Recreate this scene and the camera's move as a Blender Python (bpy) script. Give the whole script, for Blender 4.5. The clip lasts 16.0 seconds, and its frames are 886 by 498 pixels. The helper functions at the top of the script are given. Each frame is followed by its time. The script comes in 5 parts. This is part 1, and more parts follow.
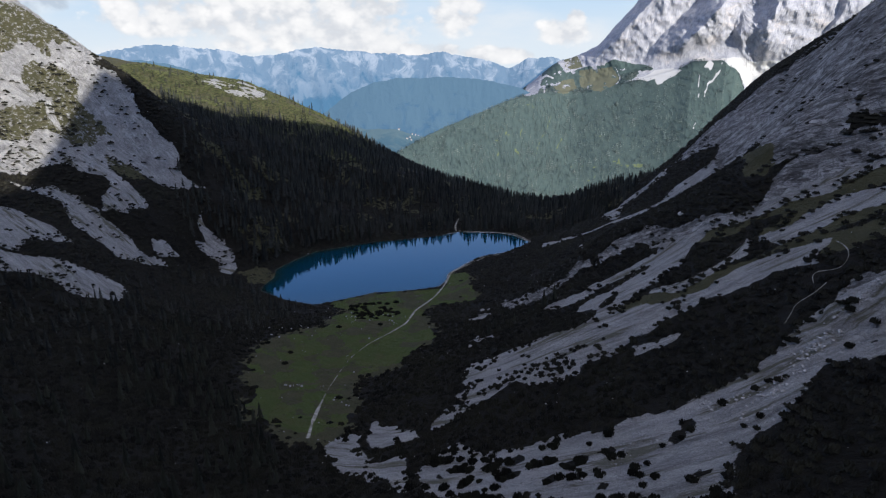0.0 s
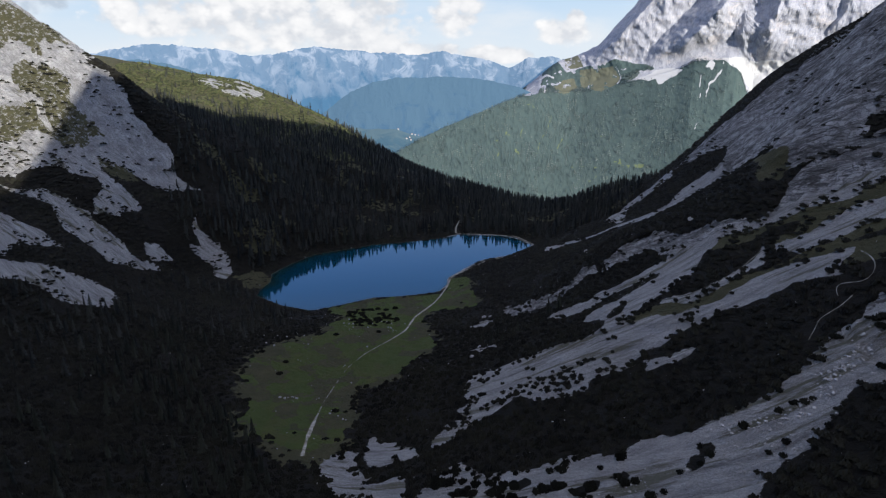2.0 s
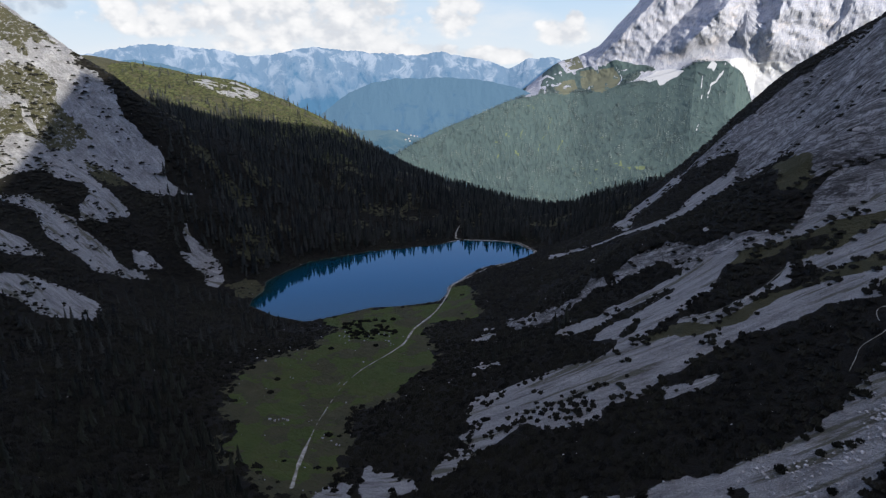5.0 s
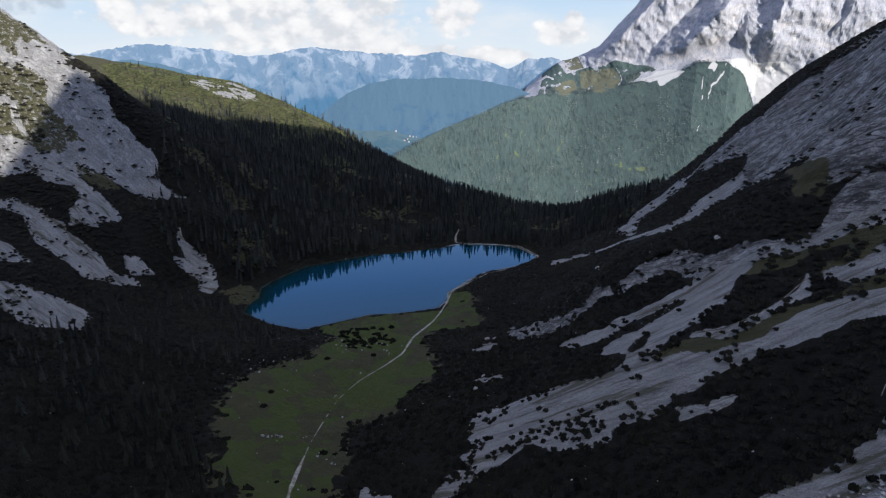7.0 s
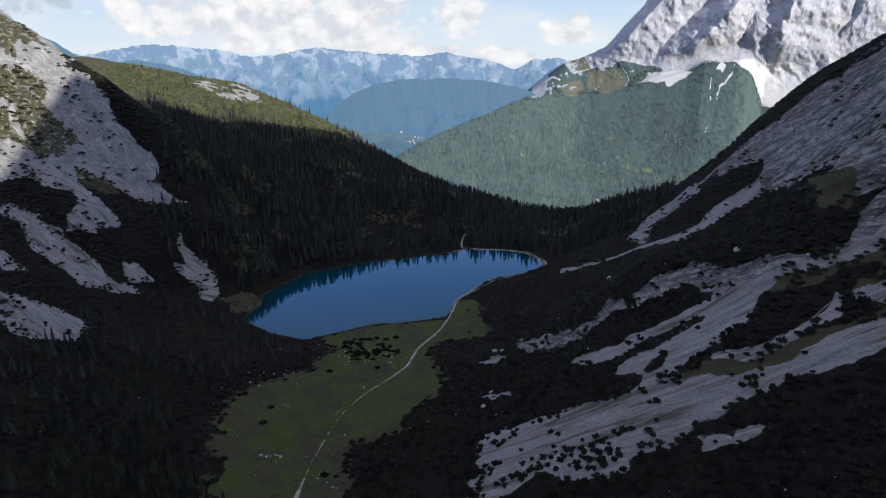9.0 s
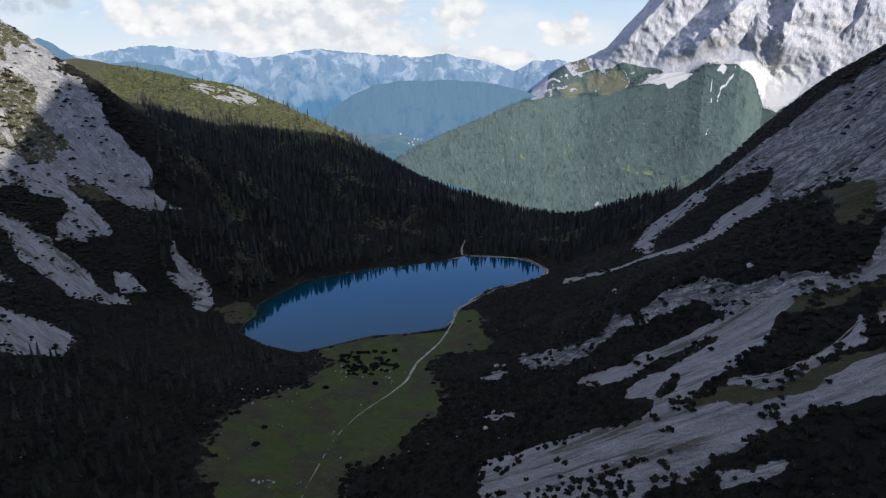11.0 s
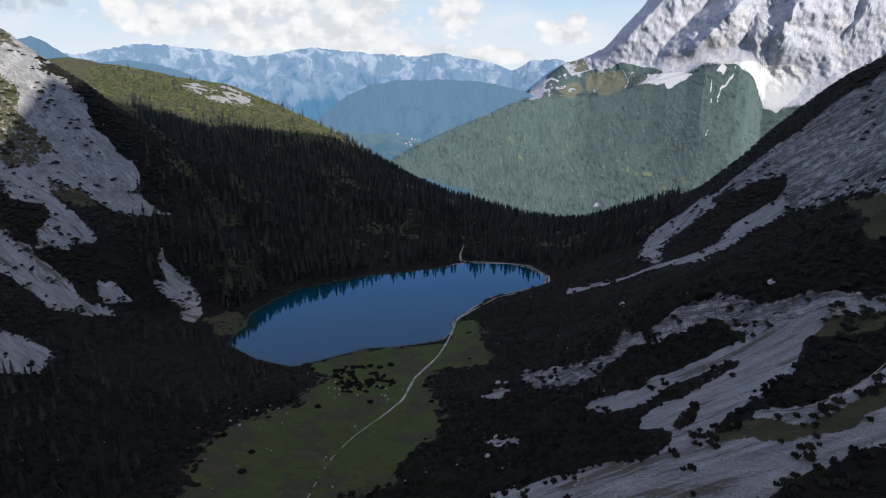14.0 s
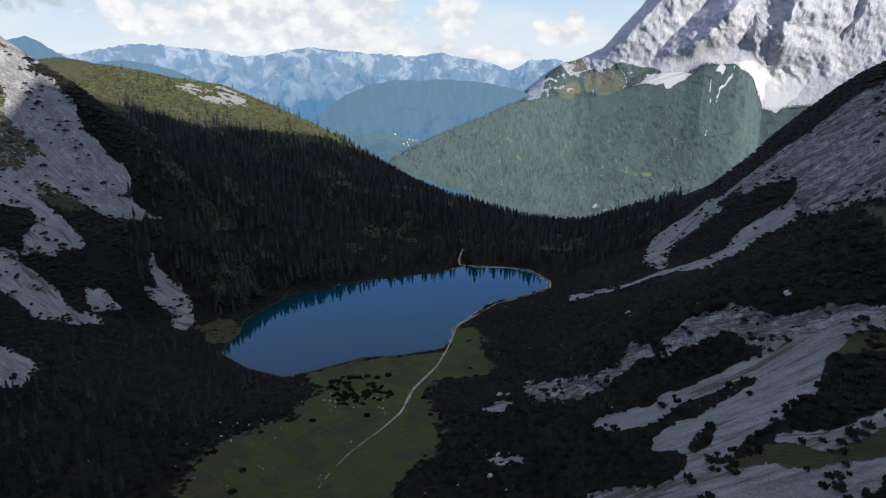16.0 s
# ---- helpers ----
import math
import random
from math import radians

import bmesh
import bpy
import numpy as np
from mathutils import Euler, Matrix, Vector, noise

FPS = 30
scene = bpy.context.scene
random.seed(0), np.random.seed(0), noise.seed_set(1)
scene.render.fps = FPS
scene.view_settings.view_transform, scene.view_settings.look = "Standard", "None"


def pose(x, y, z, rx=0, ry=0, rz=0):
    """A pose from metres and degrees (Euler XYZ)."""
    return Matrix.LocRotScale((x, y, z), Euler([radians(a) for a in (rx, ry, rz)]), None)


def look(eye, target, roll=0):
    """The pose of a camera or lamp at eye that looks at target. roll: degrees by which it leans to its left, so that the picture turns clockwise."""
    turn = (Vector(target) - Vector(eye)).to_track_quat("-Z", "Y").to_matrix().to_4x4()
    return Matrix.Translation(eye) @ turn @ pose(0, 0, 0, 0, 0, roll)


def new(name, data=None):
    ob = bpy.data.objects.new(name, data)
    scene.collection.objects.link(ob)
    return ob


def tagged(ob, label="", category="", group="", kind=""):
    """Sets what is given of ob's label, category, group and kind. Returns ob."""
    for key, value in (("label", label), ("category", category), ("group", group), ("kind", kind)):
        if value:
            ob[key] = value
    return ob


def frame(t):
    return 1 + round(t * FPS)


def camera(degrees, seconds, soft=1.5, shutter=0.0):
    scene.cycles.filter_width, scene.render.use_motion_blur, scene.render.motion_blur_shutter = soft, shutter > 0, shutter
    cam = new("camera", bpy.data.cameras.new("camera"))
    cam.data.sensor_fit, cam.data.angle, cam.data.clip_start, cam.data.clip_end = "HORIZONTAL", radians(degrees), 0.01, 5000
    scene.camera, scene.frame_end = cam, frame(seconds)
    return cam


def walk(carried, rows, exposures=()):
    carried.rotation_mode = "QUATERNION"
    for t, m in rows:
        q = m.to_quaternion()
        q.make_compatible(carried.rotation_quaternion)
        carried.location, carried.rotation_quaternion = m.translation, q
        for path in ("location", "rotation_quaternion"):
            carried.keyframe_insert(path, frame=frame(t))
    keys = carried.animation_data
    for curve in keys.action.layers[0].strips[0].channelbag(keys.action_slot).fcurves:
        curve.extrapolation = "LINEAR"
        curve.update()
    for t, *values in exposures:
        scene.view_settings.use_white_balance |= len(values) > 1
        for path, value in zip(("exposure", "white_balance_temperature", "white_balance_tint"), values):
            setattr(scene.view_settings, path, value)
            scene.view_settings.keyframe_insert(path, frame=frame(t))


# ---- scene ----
cam = camera(70.6, 16.0, soft=1.2)


def view(x, y, z, yaw, pitch, roll):
    """A drone pose from its place, its heading to the left of +y, its pitch up and its roll."""
    return pose(x, y, z, 0, 0, yaw) @ pose(0, 0, 0, 90 + pitch, 0, 0) @ pose(0, 0, 0, 0, 0, roll)


PATH = [
    (0.0, view(0.00, 0.00, 328.87, -0.001, -15.978, -0.232)),
    (0.5, view(-0.28, 6.29, 328.78, -0.016, -15.995, -0.235)),
    (1.0, view(-0.55, 12.59, 328.74, -0.020, -16.008, -0.223)),
    (1.5, view(-0.82, 18.91, 328.72, -0.026, -16.012, -0.223)),
    (2.0, view(-1.09, 25.23, 328.73, -0.039, -16.011, -0.205)),
    (2.5, view(-1.35, 31.55, 328.78, -0.040, -16.009, -0.216)),
    (3.0, view(-1.59, 37.85, 328.87, -0.058, -16.025, -0.222)),
    (3.5, view(-1.79, 44.13, 329.01, -0.073, -16.007, -0.203)),
    (4.0, view(-1.98, 50.40, 329.17, -0.090, -15.986, -0.176)),
    (6.5, view(-3.24, 81.47, 329.67, -0.208, -15.942, -0.107)),
    (7.0, view(-3.54, 87.65, 330.10, -0.237, -15.944, -0.101)),
    (7.5, view(-3.85, 93.85, 330.65, -0.274, -15.968, -0.108)),
    (8.0, view(-4.18, 100.10, 331.45, -0.304, -16.011, -0.113)),
    (8.5, view(-4.51, 106.44, 332.52, -0.253, -16.001, -0.110)),
    (9.0, view(-4.86, 112.81, 333.75, 0.239, -15.946, -0.088)),
    (11.5, view(-6.44, 144.27, 339.99, 0.117, -15.892, 0.009)),
    (12.0, view(-6.79, 150.45, 340.37, 0.074, -15.896, 0.044)),
    (12.5, view(-7.11, 156.62, 340.69, 0.022, -15.913, 0.079)),
    (13.0, view(-7.41, 162.82, 340.97, -0.028, -15.941, 0.110)),
    (13.5, view(-7.70, 169.02, 341.24, -0.069, -15.949, 0.119)),
    (14.0, view(-8.01, 175.20, 341.50, -0.116, -15.967, 0.113)),
    (14.5, view(-8.33, 181.37, 341.70, -0.162, -15.979, 0.117)),
    (15.0, view(-8.70, 187.55, 341.84, -0.213, -15.983, 0.116)),
    (15.5, view(-9.13, 193.77, 341.91, -0.270, -15.987, 0.115)),
    (16.0, view(-9.57, 200.00, 341.95, -0.326, -15.976, 0.093)),
]
walk(cam, PATH)

# ---- sky, sun and exposure ----
SUN_AZ, SUN_EL = 146.0, 20.0  # degrees clockwise from +y, and above the horizon
scene.view_settings.exposure = 1.28
sun = new("sun", bpy.data.lights.new("sun", "SUN"))
sun.data.energy, sun.data.angle, sun.data.color = 3.9, radians(0.5), (1.0, 0.95, 0.88)
sx, sy = math.sin(radians(SUN_AZ)) * math.cos(radians(SUN_EL)), math.cos(radians(SUN_AZ)) * math.cos(radians(SUN_EL))
sun.matrix_world = look((sx * 3000, sy * 3000, math.sin(radians(SUN_EL)) * 3000), (0, 0, 0))

world = bpy.data.worlds.new("world")
scene.world = world
world.use_nodes = True


def link(tree, a, b):
    tree.links.new(a, b)


def sky_nodes(tree):
    n = tree.nodes
    n.clear()
    out, bg = n.new("ShaderNodeOutputWorld"), n.new("ShaderNodeBackground")
    sky = n.new("ShaderNodeTexSky")
    sky.sky_type, sky.sun_disc = "NISHITA", False
    sky.sun_elevation, sky.sun_rotation = radians(SUN_EL), radians(SUN_AZ)
    sky.altitude, sky.air_density, sky.dust_density, sky.ozone_density = 1900, 1.0, 0.6, 1.0
    # cumulus: billowing noise over the sky's directions, denser towards the horizon
    co, sep = n.new("ShaderNodeTexCoord"), n.new("ShaderNodeSeparateXYZ")
    link(tree, co.outputs["Generated"], sep.inputs[0])

    def math_node(op, a, b):
        k = n.new("ShaderNodeMath")
        k.operation = op
        for socket, v in zip(k.inputs, (a, b)):
            if isinstance(v, float):
                socket.default_value = v
            else:
                link(tree, v, socket)
        return k.outputs[0]

    def billow(dx, dz):
        place = n.new("ShaderNodeMapping")
        place.inputs["Scale"].default_value = (1.0, 1.0, 1.7)
        place.inputs["Location"].default_value = (0.35 + dx, 0.0, 0.11 + dz)
        link(tree, co.outputs["Generated"], place.inputs[0])
        puff, cell = n.new("ShaderNodeTexNoise"), n.new("ShaderNodeTexVoronoi")
        puff.inputs["Scale"].default_value, puff.inputs["Detail"].default_value, puff.inputs["Roughness"].default_value = 7.0, 9.0, 0.56
        puff.inputs["Distortion"].default_value = 0.15
        cell.inputs["Scale"].default_value, cell.inputs["Detail"].default_value = 24.0, 3.0
        link(tree, place.outputs[0], puff.inputs["Vector"])
        link(tree, place.outputs[0], cell.inputs["Vector"])
        return math_node("SUBTRACT", puff.outputs["Fac"], math_node("MULTIPLY", cell.outputs["Distance"], 0.13))

    heap = billow(0.0, 0.0)
    low = n.new("ShaderNodeMapRange")
    low.inputs[1].default_value, low.inputs[2].default_value, low.inputs[3].default_value, low.inputs[4].default_value = 0.02, 0.32, 0.24, -0.26
    link(tree, sep.outputs["Z"], low.inputs[0])
    edge = n.new("ShaderNodeMapRange")
    edge.interpolation_type = "SMOOTHSTEP"
    edge.inputs[1].default_value, edge.inputs[2].default_value = 0.46, 0.505
    link(tree, math_node("ADD", heap, low.outputs[0]), edge.inputs[0])
    # the sunny and the shaded sides of the heaps
    ramp = n.new("ShaderNodeValToRGB")
    ramp.color_ramp.elements[0].position, ramp.color_ramp.elements[0].color = 0.43, (1.25, 1.36, 1.54, 1)
    ramp.color_ramp.elements[1].position, ramp.color_ramp.elements[1].color = 0.60, (2.25, 2.26, 2.3, 1)
    link(tree, math_node("ADD", math_node("MULTIPLY", math_node("SUBTRACT", heap, billow(-0.008, 0.030)), 1.2), 0.5), ramp.inputs[0])
    mix = n.new("ShaderNodeMix")
    mix.data_type = "RGBA"
    link(tree, edge.outputs[0], mix.inputs[0])
    # a thin veil over the blue, and a dimmer, bluer band towards the horizon
    veil = n.new("ShaderNodeMix")
    veil.data_type = "RGBA"
    veil.inputs[0].default_value, veil.inputs[7].default_value = 0.42, (2.80, 2.36, 2.28, 1)
    link(tree, sky.outputs[0], veil.inputs[6])
    band = n.new("ShaderNodeValToRGB")
    band.color_ramp.elements[0].position, band.color_ramp.elements[0].color = 0.02, (0.46, 0.57, 0.72, 1)
    band.color_ramp.elements[1].position, band.color_ramp.elements[1].color = 0.70, (1.0, 1.0, 1.0, 1)
    mid = band.color_ramp.elements.new(0.33)
    mid.color = (0.26, 0.50, 0.86, 1)
    link(tree, sep.outputs["Z"], band.inputs[0])
    clear = n.new("ShaderNodeMix")
    clear.data_type, clear.blend_type = "RGBA", "MULTIPLY"
    clear.inputs[0].default_value = 1.0
    link(tree, veil.outputs[2], clear.inputs[6])
    link(tree, band.outputs[0], clear.inputs[7])
    # pale haze low in the sky
    haze, pale = n.new("ShaderNodeMapRange"), n.new("ShaderNodeMix")
    haze.inputs[1].default_value, haze.inputs[2].default_value, haze.inputs[3].default_value, haze.inputs[4].default_value = 0.10, 0.30, 0.9, 0.0
    link(tree, sep.outputs["Z"], haze.inputs[0])
    pale.data_type = "RGBA"
    pale.inputs[7].default_value = (1.02, 1.36, 1.70, 1)
    link(tree, haze.outputs[0], pale.inputs[0])
    link(tree, clear.outputs[2], pale.inputs[6])
    link(tree, pale.outputs[2], mix.inputs[6])
    link(tree, ramp.outputs[0], mix.inputs[7])
    # the northern sky low over the ranges: heaps of cumulus, each at its bearing and rise
    side, rise = math_node("DIVIDE", sep.outputs["X"], math_node("MAXIMUM", sep.outputs["Y"], 0.05)), sep.outputs["Z"]

    def flat(ds, dr, stretch):
        v = n.new("ShaderNodeCombineXYZ")
        link(tree, math_node("ADD", side, ds), v.inputs[0])
        link(tree, math_node("MULTIPLY", math_node("ADD", rise, dr), stretch), v.inputs[1])
        return v.outputs[0]

    def soft(v, a, b, lo=0.0, hi=1.0):
        k = n.new("ShaderNodeMapRange")
        k.interpolation_type = "SMOOTHSTEP"
        for socket, q in zip(k.inputs[1:5], (a, b, lo, hi)):
            socket.default_value = q
        link(tree, v, k.inputs[0])
        return k.outputs[0]

    def puffs(ds, dr):
        big, cell = n.new("ShaderNodeTexNoise"), n.new("ShaderNodeTexVoronoi")
        big.inputs["Scale"].default_value, big.inputs["Detail"].default_value, big.inputs["Roughness"].default_value = 15.0, 8.0, 0.58
        cell.inputs["Scale"].default_value, cell.inputs["Detail"].default_value = 30.0, 2.0
        for k in (big, cell):
            link(tree, flat(ds, dr, 1.5), k.inputs["Vector"])
        return math_node("SUBTRACT", math_node("MULTIPLY", big.outputs["Fac"], 1.9), math_node("MULTIPLY", cell.outputs["Distance"], 0.75))

    def heaps(places):
        total = None
        for s0, r0, ws, wr in places:
            x, y = math_node("DIVIDE", math_node("SUBTRACT", side, s0), ws), math_node("DIVIDE", math_node("SUBTRACT", rise, r0), wr)
            d = math_node("SQRT", math_node("ADD", math_node("MULTIPLY", x, x), math_node("MULTIPLY", y, y)), 0.0)
            lobe = soft(d, 0.35, 1.5, 1.0, 0.0)
            total = lobe if total is None else math_node("MAXIMUM", total, lobe)
        return total

    puff = puffs(0.0, 0.0)
    shape = heaps([(-0.42, 0.080, 0.12, 0.045), (-0.27, 0.085, 0.16, 0.07), (-0.13, 0.070, 0.12, 0.07), (0.025, 0.082, 0.055, 0.038), (0.035, 0.104, 0.03, 0.03), (0.185, 0.055, 0.045, 0.024), (0.20, 0.070, 0.02, 0.02), (0.08, 0.022, 0.09, 0.016), (-0.05, 0.028, 0.12, 0.016)])
    body = soft(math_node("ADD", shape, math_node("MULTIPLY", math_node("SUBTRACT", puff, 0.62), 0.8)), 0.16, 0.66)
    grey = heaps([(-0.62, 0.095, 0.075, 0.030), (0.27, 0.11, 0.06, 0.014)])
    dark = soft(math_node("ADD", grey, math_node("MULTIPLY", math_node("SUBTRACT", puff, 0.62), 0.8)), 0.2, 0.7, 0.0, 0.85)

    def blend(fac, a, b):
        k = n.new("ShaderNodeMix")
        k.data_type = "RGBA"
        for socket, q in ((k.inputs[0], fac), (k.inputs[6], a), (k.inputs[7], b)):
            if isinstance(q, tuple):
                socket.default_value = q
            else:
                link(tree, q, socket)
        return k.outputs[2]

    north = blend(soft(rise, 0.02, 0.12), (1.50, 1.68, 1.86, 1), (1.08, 1.45, 1.86, 1))
    veiled = n.new("ShaderNodeTexNoise")
    veiled.inputs["Scale"].default_value, veiled.inputs["Detail"].default_value = 5.0, 5.0
    link(tree, flat(0.0, 0.0, 3.0), veiled.inputs["Vector"])
    north = blend(soft(veiled.outputs["Fac"], 0.40, 0.66, 0.0, 0.75), north, (1.66, 1.74, 1.84, 1))
    north = blend(dark, north, (1.02, 1.20, 1.42, 1))
    lit = soft(math_node("SUBTRACT", puff, puffs(0.012, 0.018)), -0.5, 0.35)
    tops = soft(math_node("ADD", puff, math_node("MULTIPLY", rise, 2.2)), 0.25, 1.25)
    north = blend(body, north, blend(math_node("ADD", math_node("MULTIPLY", lit, 0.55), math_node("MULTIPLY", tops, 0.45)), (1.40, 1.46, 1.57, 1), (2.06, 2.05, 2.06, 1)))
    window = math_node("MULTIPLY", soft(rise, 0.17, 0.12), soft(sep.outputs["Y"], 0.5, 0.65))
    link(tree, blend(window, mix.outputs[2], north), bg.inputs[0])
    bg.inputs[1].default_value = 0.205
    link(tree, bg.outputs[0], out.inputs[0])


sky_nodes(world.node_tree)

# ---- materials ----


class Nodes:
    """A small helper to write node trees in few lines."""

    def __init__(self, name):
        self.mat = bpy.data.materials.new(name)
        self.mat.use_nodes = True
        self.tree = self.mat.node_tree
        self.bsdf = self.tree.nodes["Principled BSDF"]
        self.co = self.tree.nodes.new("ShaderNodeTexCoord").outputs["Object"]

    def put(self, socket, value):
        if isinstance(value, (int, float)):
            socket.default_value = value
        elif isinstance(value, (tuple, list)):
            socket.default_value = (*value, 1.0) if len(value) == 3 and socket.type == "RGBA" else value
        else:
            self.tree.links.new(value, socket)

    def noise(self, scale, detail=6, rough=0.55, stretch=(1, 1, 1), vector=None, distort=0.0):
        m = self.tree.nodes.new("ShaderNodeMapping")
        m.inputs["Scale"].default_value = stretch
        self.put(m.inputs[0], vector or self.co)
        n = self.tree.nodes.new("ShaderNodeTexNoise")
        n.inputs["Scale"].default_value, n.inputs["Detail"].default_value, n.inputs["Roughness"].default_value = scale, detail, rough
        n.inputs["Distortion"].default_value = distort
        self.put(n.inputs["Vector"], m.outputs[0])
        return n.outputs["Fac"]

    def cells(self, scale, feature="F1"):
        n = self.tree.nodes.new("ShaderNodeTexVoronoi")
        n.feature = feature
        n.inputs["Scale"].default_value = scale
        self.put(n.inputs["Vector"], self.co)
        return n.outputs["Distance"]

    def dip(self, *axes):
        """Coordinates along the given axes, to lay grain in the dip of the beds."""
        out = self.tree.nodes.new("ShaderNodeCombineXYZ")
        for k, axis in enumerate(axes):
            d = self.tree.nodes.new("ShaderNodeVectorMath")
            d.operation = "DOT_PRODUCT"
            d.inputs[1].default_value = axis
            self.put(d.inputs[0], self.co)
            self.put(out.inputs[k], d.outputs["Value"])
        return out.outputs[0]

    def ramp(self, fac, *stops):
        r = self.tree.nodes.new("ShaderNodeValToRGB")
        e = r.color_ramp.elements
        while len(e) < len(stops):
            e.new(0.5)
        for k, (p, c) in enumerate(stops):
            e[k].position, e[k].color = p, (*c, 1)
        self.put(r.inputs[0], fac)
        return r.outputs[0]

    def span(self, v, a, b, lo=0.0, hi=1.0):
        m = self.tree.nodes.new("ShaderNodeMapRange")
        m.interpolation_type = "SMOOTHSTEP"
        self.put(m.inputs[0], v)
        for k, x in zip((1, 2, 3, 4), (a, b, lo, hi)):
            m.inputs[k].default_value = x
        return m.outputs[0]

    def mix(self, fac, a, b):
        m = self.tree.nodes.new("ShaderNodeMix")
        m.data_type = "RGBA"
        self.put(m.inputs[0], fac), self.put(m.inputs[6], a), self.put(m.inputs[7], b)
        return m.outputs[2]

    def math(self, op, a, b=0.0):
        m = self.tree.nodes.new("ShaderNodeMath")
        m.operation = op
        self.put(m.inputs[0], a), self.put(m.inputs[1], b)
        return m.outputs[0]

    def attr(self, name):
        a = self.tree.nodes.new("ShaderNodeAttribute")
        a.attribute_name = name
        return a.outputs["Fac"]

    def island(self):
        return self.tree.nodes.new("ShaderNodeNewGeometry").outputs["Random Per Island"]

    def each(self):
        return self.tree.nodes.new("ShaderNodeObjectInfo").outputs["Random"]

    def bump(self, height, strength, distance):
        b = self.tree.nodes.new("ShaderNodeBump")
        b.inputs["Strength"].default_value, b.inputs["Distance"].default_value = strength, distance
        self.put(b.inputs["Height"], height)
        self.put(self.bsdf.inputs["Normal"], b.outputs[0])

    def done(self, colour, rough=0.9, spec=0.2):
        self.put(self.bsdf.inputs["Base Color"], colour)
        self.put(self.bsdf.inputs["Roughness"], rough)
        self.bsdf.inputs["Specular IOR Level"].default_value = spec
        return self.mat


def ground_material():
    m = Nodes("alpine_ground")
    broad, mid, fine = m.noise(0.012, 5), m.noise(0.09, 6), m.noise(0.7, 6, 0.65)
    grit = m.noise(2.6, 4, 0.7)
    jitter = m.math("MULTIPLY", m.math("SUBTRACT", m.noise(0.16, 9, 0.74), 0.5), 1.25)

    def zone(name):
        return m.span(m.math("ADD", m.attr(name), jitter), 0.43, 0.57)

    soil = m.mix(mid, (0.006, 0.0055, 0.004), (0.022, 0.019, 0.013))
    soil = m.mix(m.span(m.noise(0.3, 6, 0.7), 0.70, 0.78), soil, (0.13, 0.125, 0.115))
    grass = m.mix(mid, (0.062, 0.090, 0.020), (0.102, 0.128, 0.036))
    grass = m.mix(m.span(m.noise(0.03, 7, 0.65), 0.48, 0.70, 0, 0.5), grass, (0.115, 0.104, 0.044))
    grass = m.mix(m.span(fine, 0.68, 0.78), grass, (0.26, 0.25, 0.22))
    # limestone in beds that run down the fall of the slope
    lay = m.dip((-0.40, 0.67, -0.62), (0.483, 0.721, 0.468), (-0.77, 0.12, 0.61))
    beds = m.noise(0.20, 8, 0.68, (0.22, 1.0, 0.3), lay, distort=0.9)
    cracks = m.noise(0.60, 6, 0.7, (0.30, 1.0, 0.3), lay, distort=0.6)
    stone = m.ramp(m.noise(0.05, 8, 0.6, (0.6, 1, 2.0)), (0.3, (0.27, 0.265, 0.26)), (0.52, (0.46, 0.458, 0.455)), (0.72, (0.60, 0.595, 0.585)))
    folds = m.span(m.noise(0.018, 5, 0.6), 0.36, 0.60)
    stone = m.mix(m.math("MULTIPLY", m.span(beds, 0.53, 0.42), folds), stone, m.mix(0.82, stone, (0.045, 0.043, 0.040)))
    stone = m.mix(m.span(cracks, 0.36, 0.46), m.mix(0.6, stone, (0.06, 0.058, 0.055)), stone)
    stone = m.mix(m.span(m.noise(0.03, 4), 0.60, 0.78, 0, 0.4), stone, (0.30, 0.26, 0.19))
    # open joints, along the beds and across them
    joint = m.math("ABSOLUTE", m.math("SUBTRACT", m.noise(0.085, 7, 0.68, (0.22, 1.0, 0.3), lay, distort=0.8), 0.5))
    across = m.math("ABSOLUTE", m.math("SUBTRACT", m.noise(0.11, 6, 0.66, (1.0, 0.45, 0.4), lay, distort=0.6), 0.5))
    cleft = m.math("MINIMUM", m.span(joint, 0.005, 0.065), m.span(across, -0.01, 0.04))
    stone = m.mix(cleft, m.mix(0.72, stone, (0.05, 0.048, 0.046)), stone)
    fall = m.dip((-0.88, 0.22, -0.42), (0.25, 0.97, 0.0), (-0.4, 0.1, 0.9))
    runs = m.noise(0.13, 9, 0.70, (0.16, 1.1, 0.3), fall, distort=0.5)
    # smooth pale slab of the western face, lightened further to stand in for bounced light
    slab = m.ramp(m.noise(0.05, 9, 0.66), (0.34, (0.34, 0.335, 0.33)), (0.52, (0.50, 0.495, 0.485)), (0.7, (0.58, 0.57, 0.555)))
    slab = m.mix(m.span(m.noise(0.5, 6, 0.75), 0.40, 0.52, 0.6, 0.0), slab, (0.12, 0.115, 0.11))
    stone = m.mix(m.math("MULTIPLY", m.attr("pale"), 0.62), stone, slab)
    scree = m.ramp(runs, (0.30, (0.20, 0.196, 0.19)), (0.44, (0.43, 0.425, 0.418)), (0.66, (0.68, 0.672, 0.66)))
    scree = m.mix(m.span(m.noise(0.9, 5, 0.8), 0.40, 0.62), m.mix(0.35, scree, (0.09, 0.088, 0.084)), scree)
    scree = m.mix(m.span(m.noise(1.5, 3, 0.8), 0.56, 0.66, 0, 0.75), scree, (0.62, 0.615, 0.605))
    scree = m.mix(m.span(grit, 0.38, 0.58), m.mix(0.5, scree, (0.10, 0.10, 0.095)), scree)
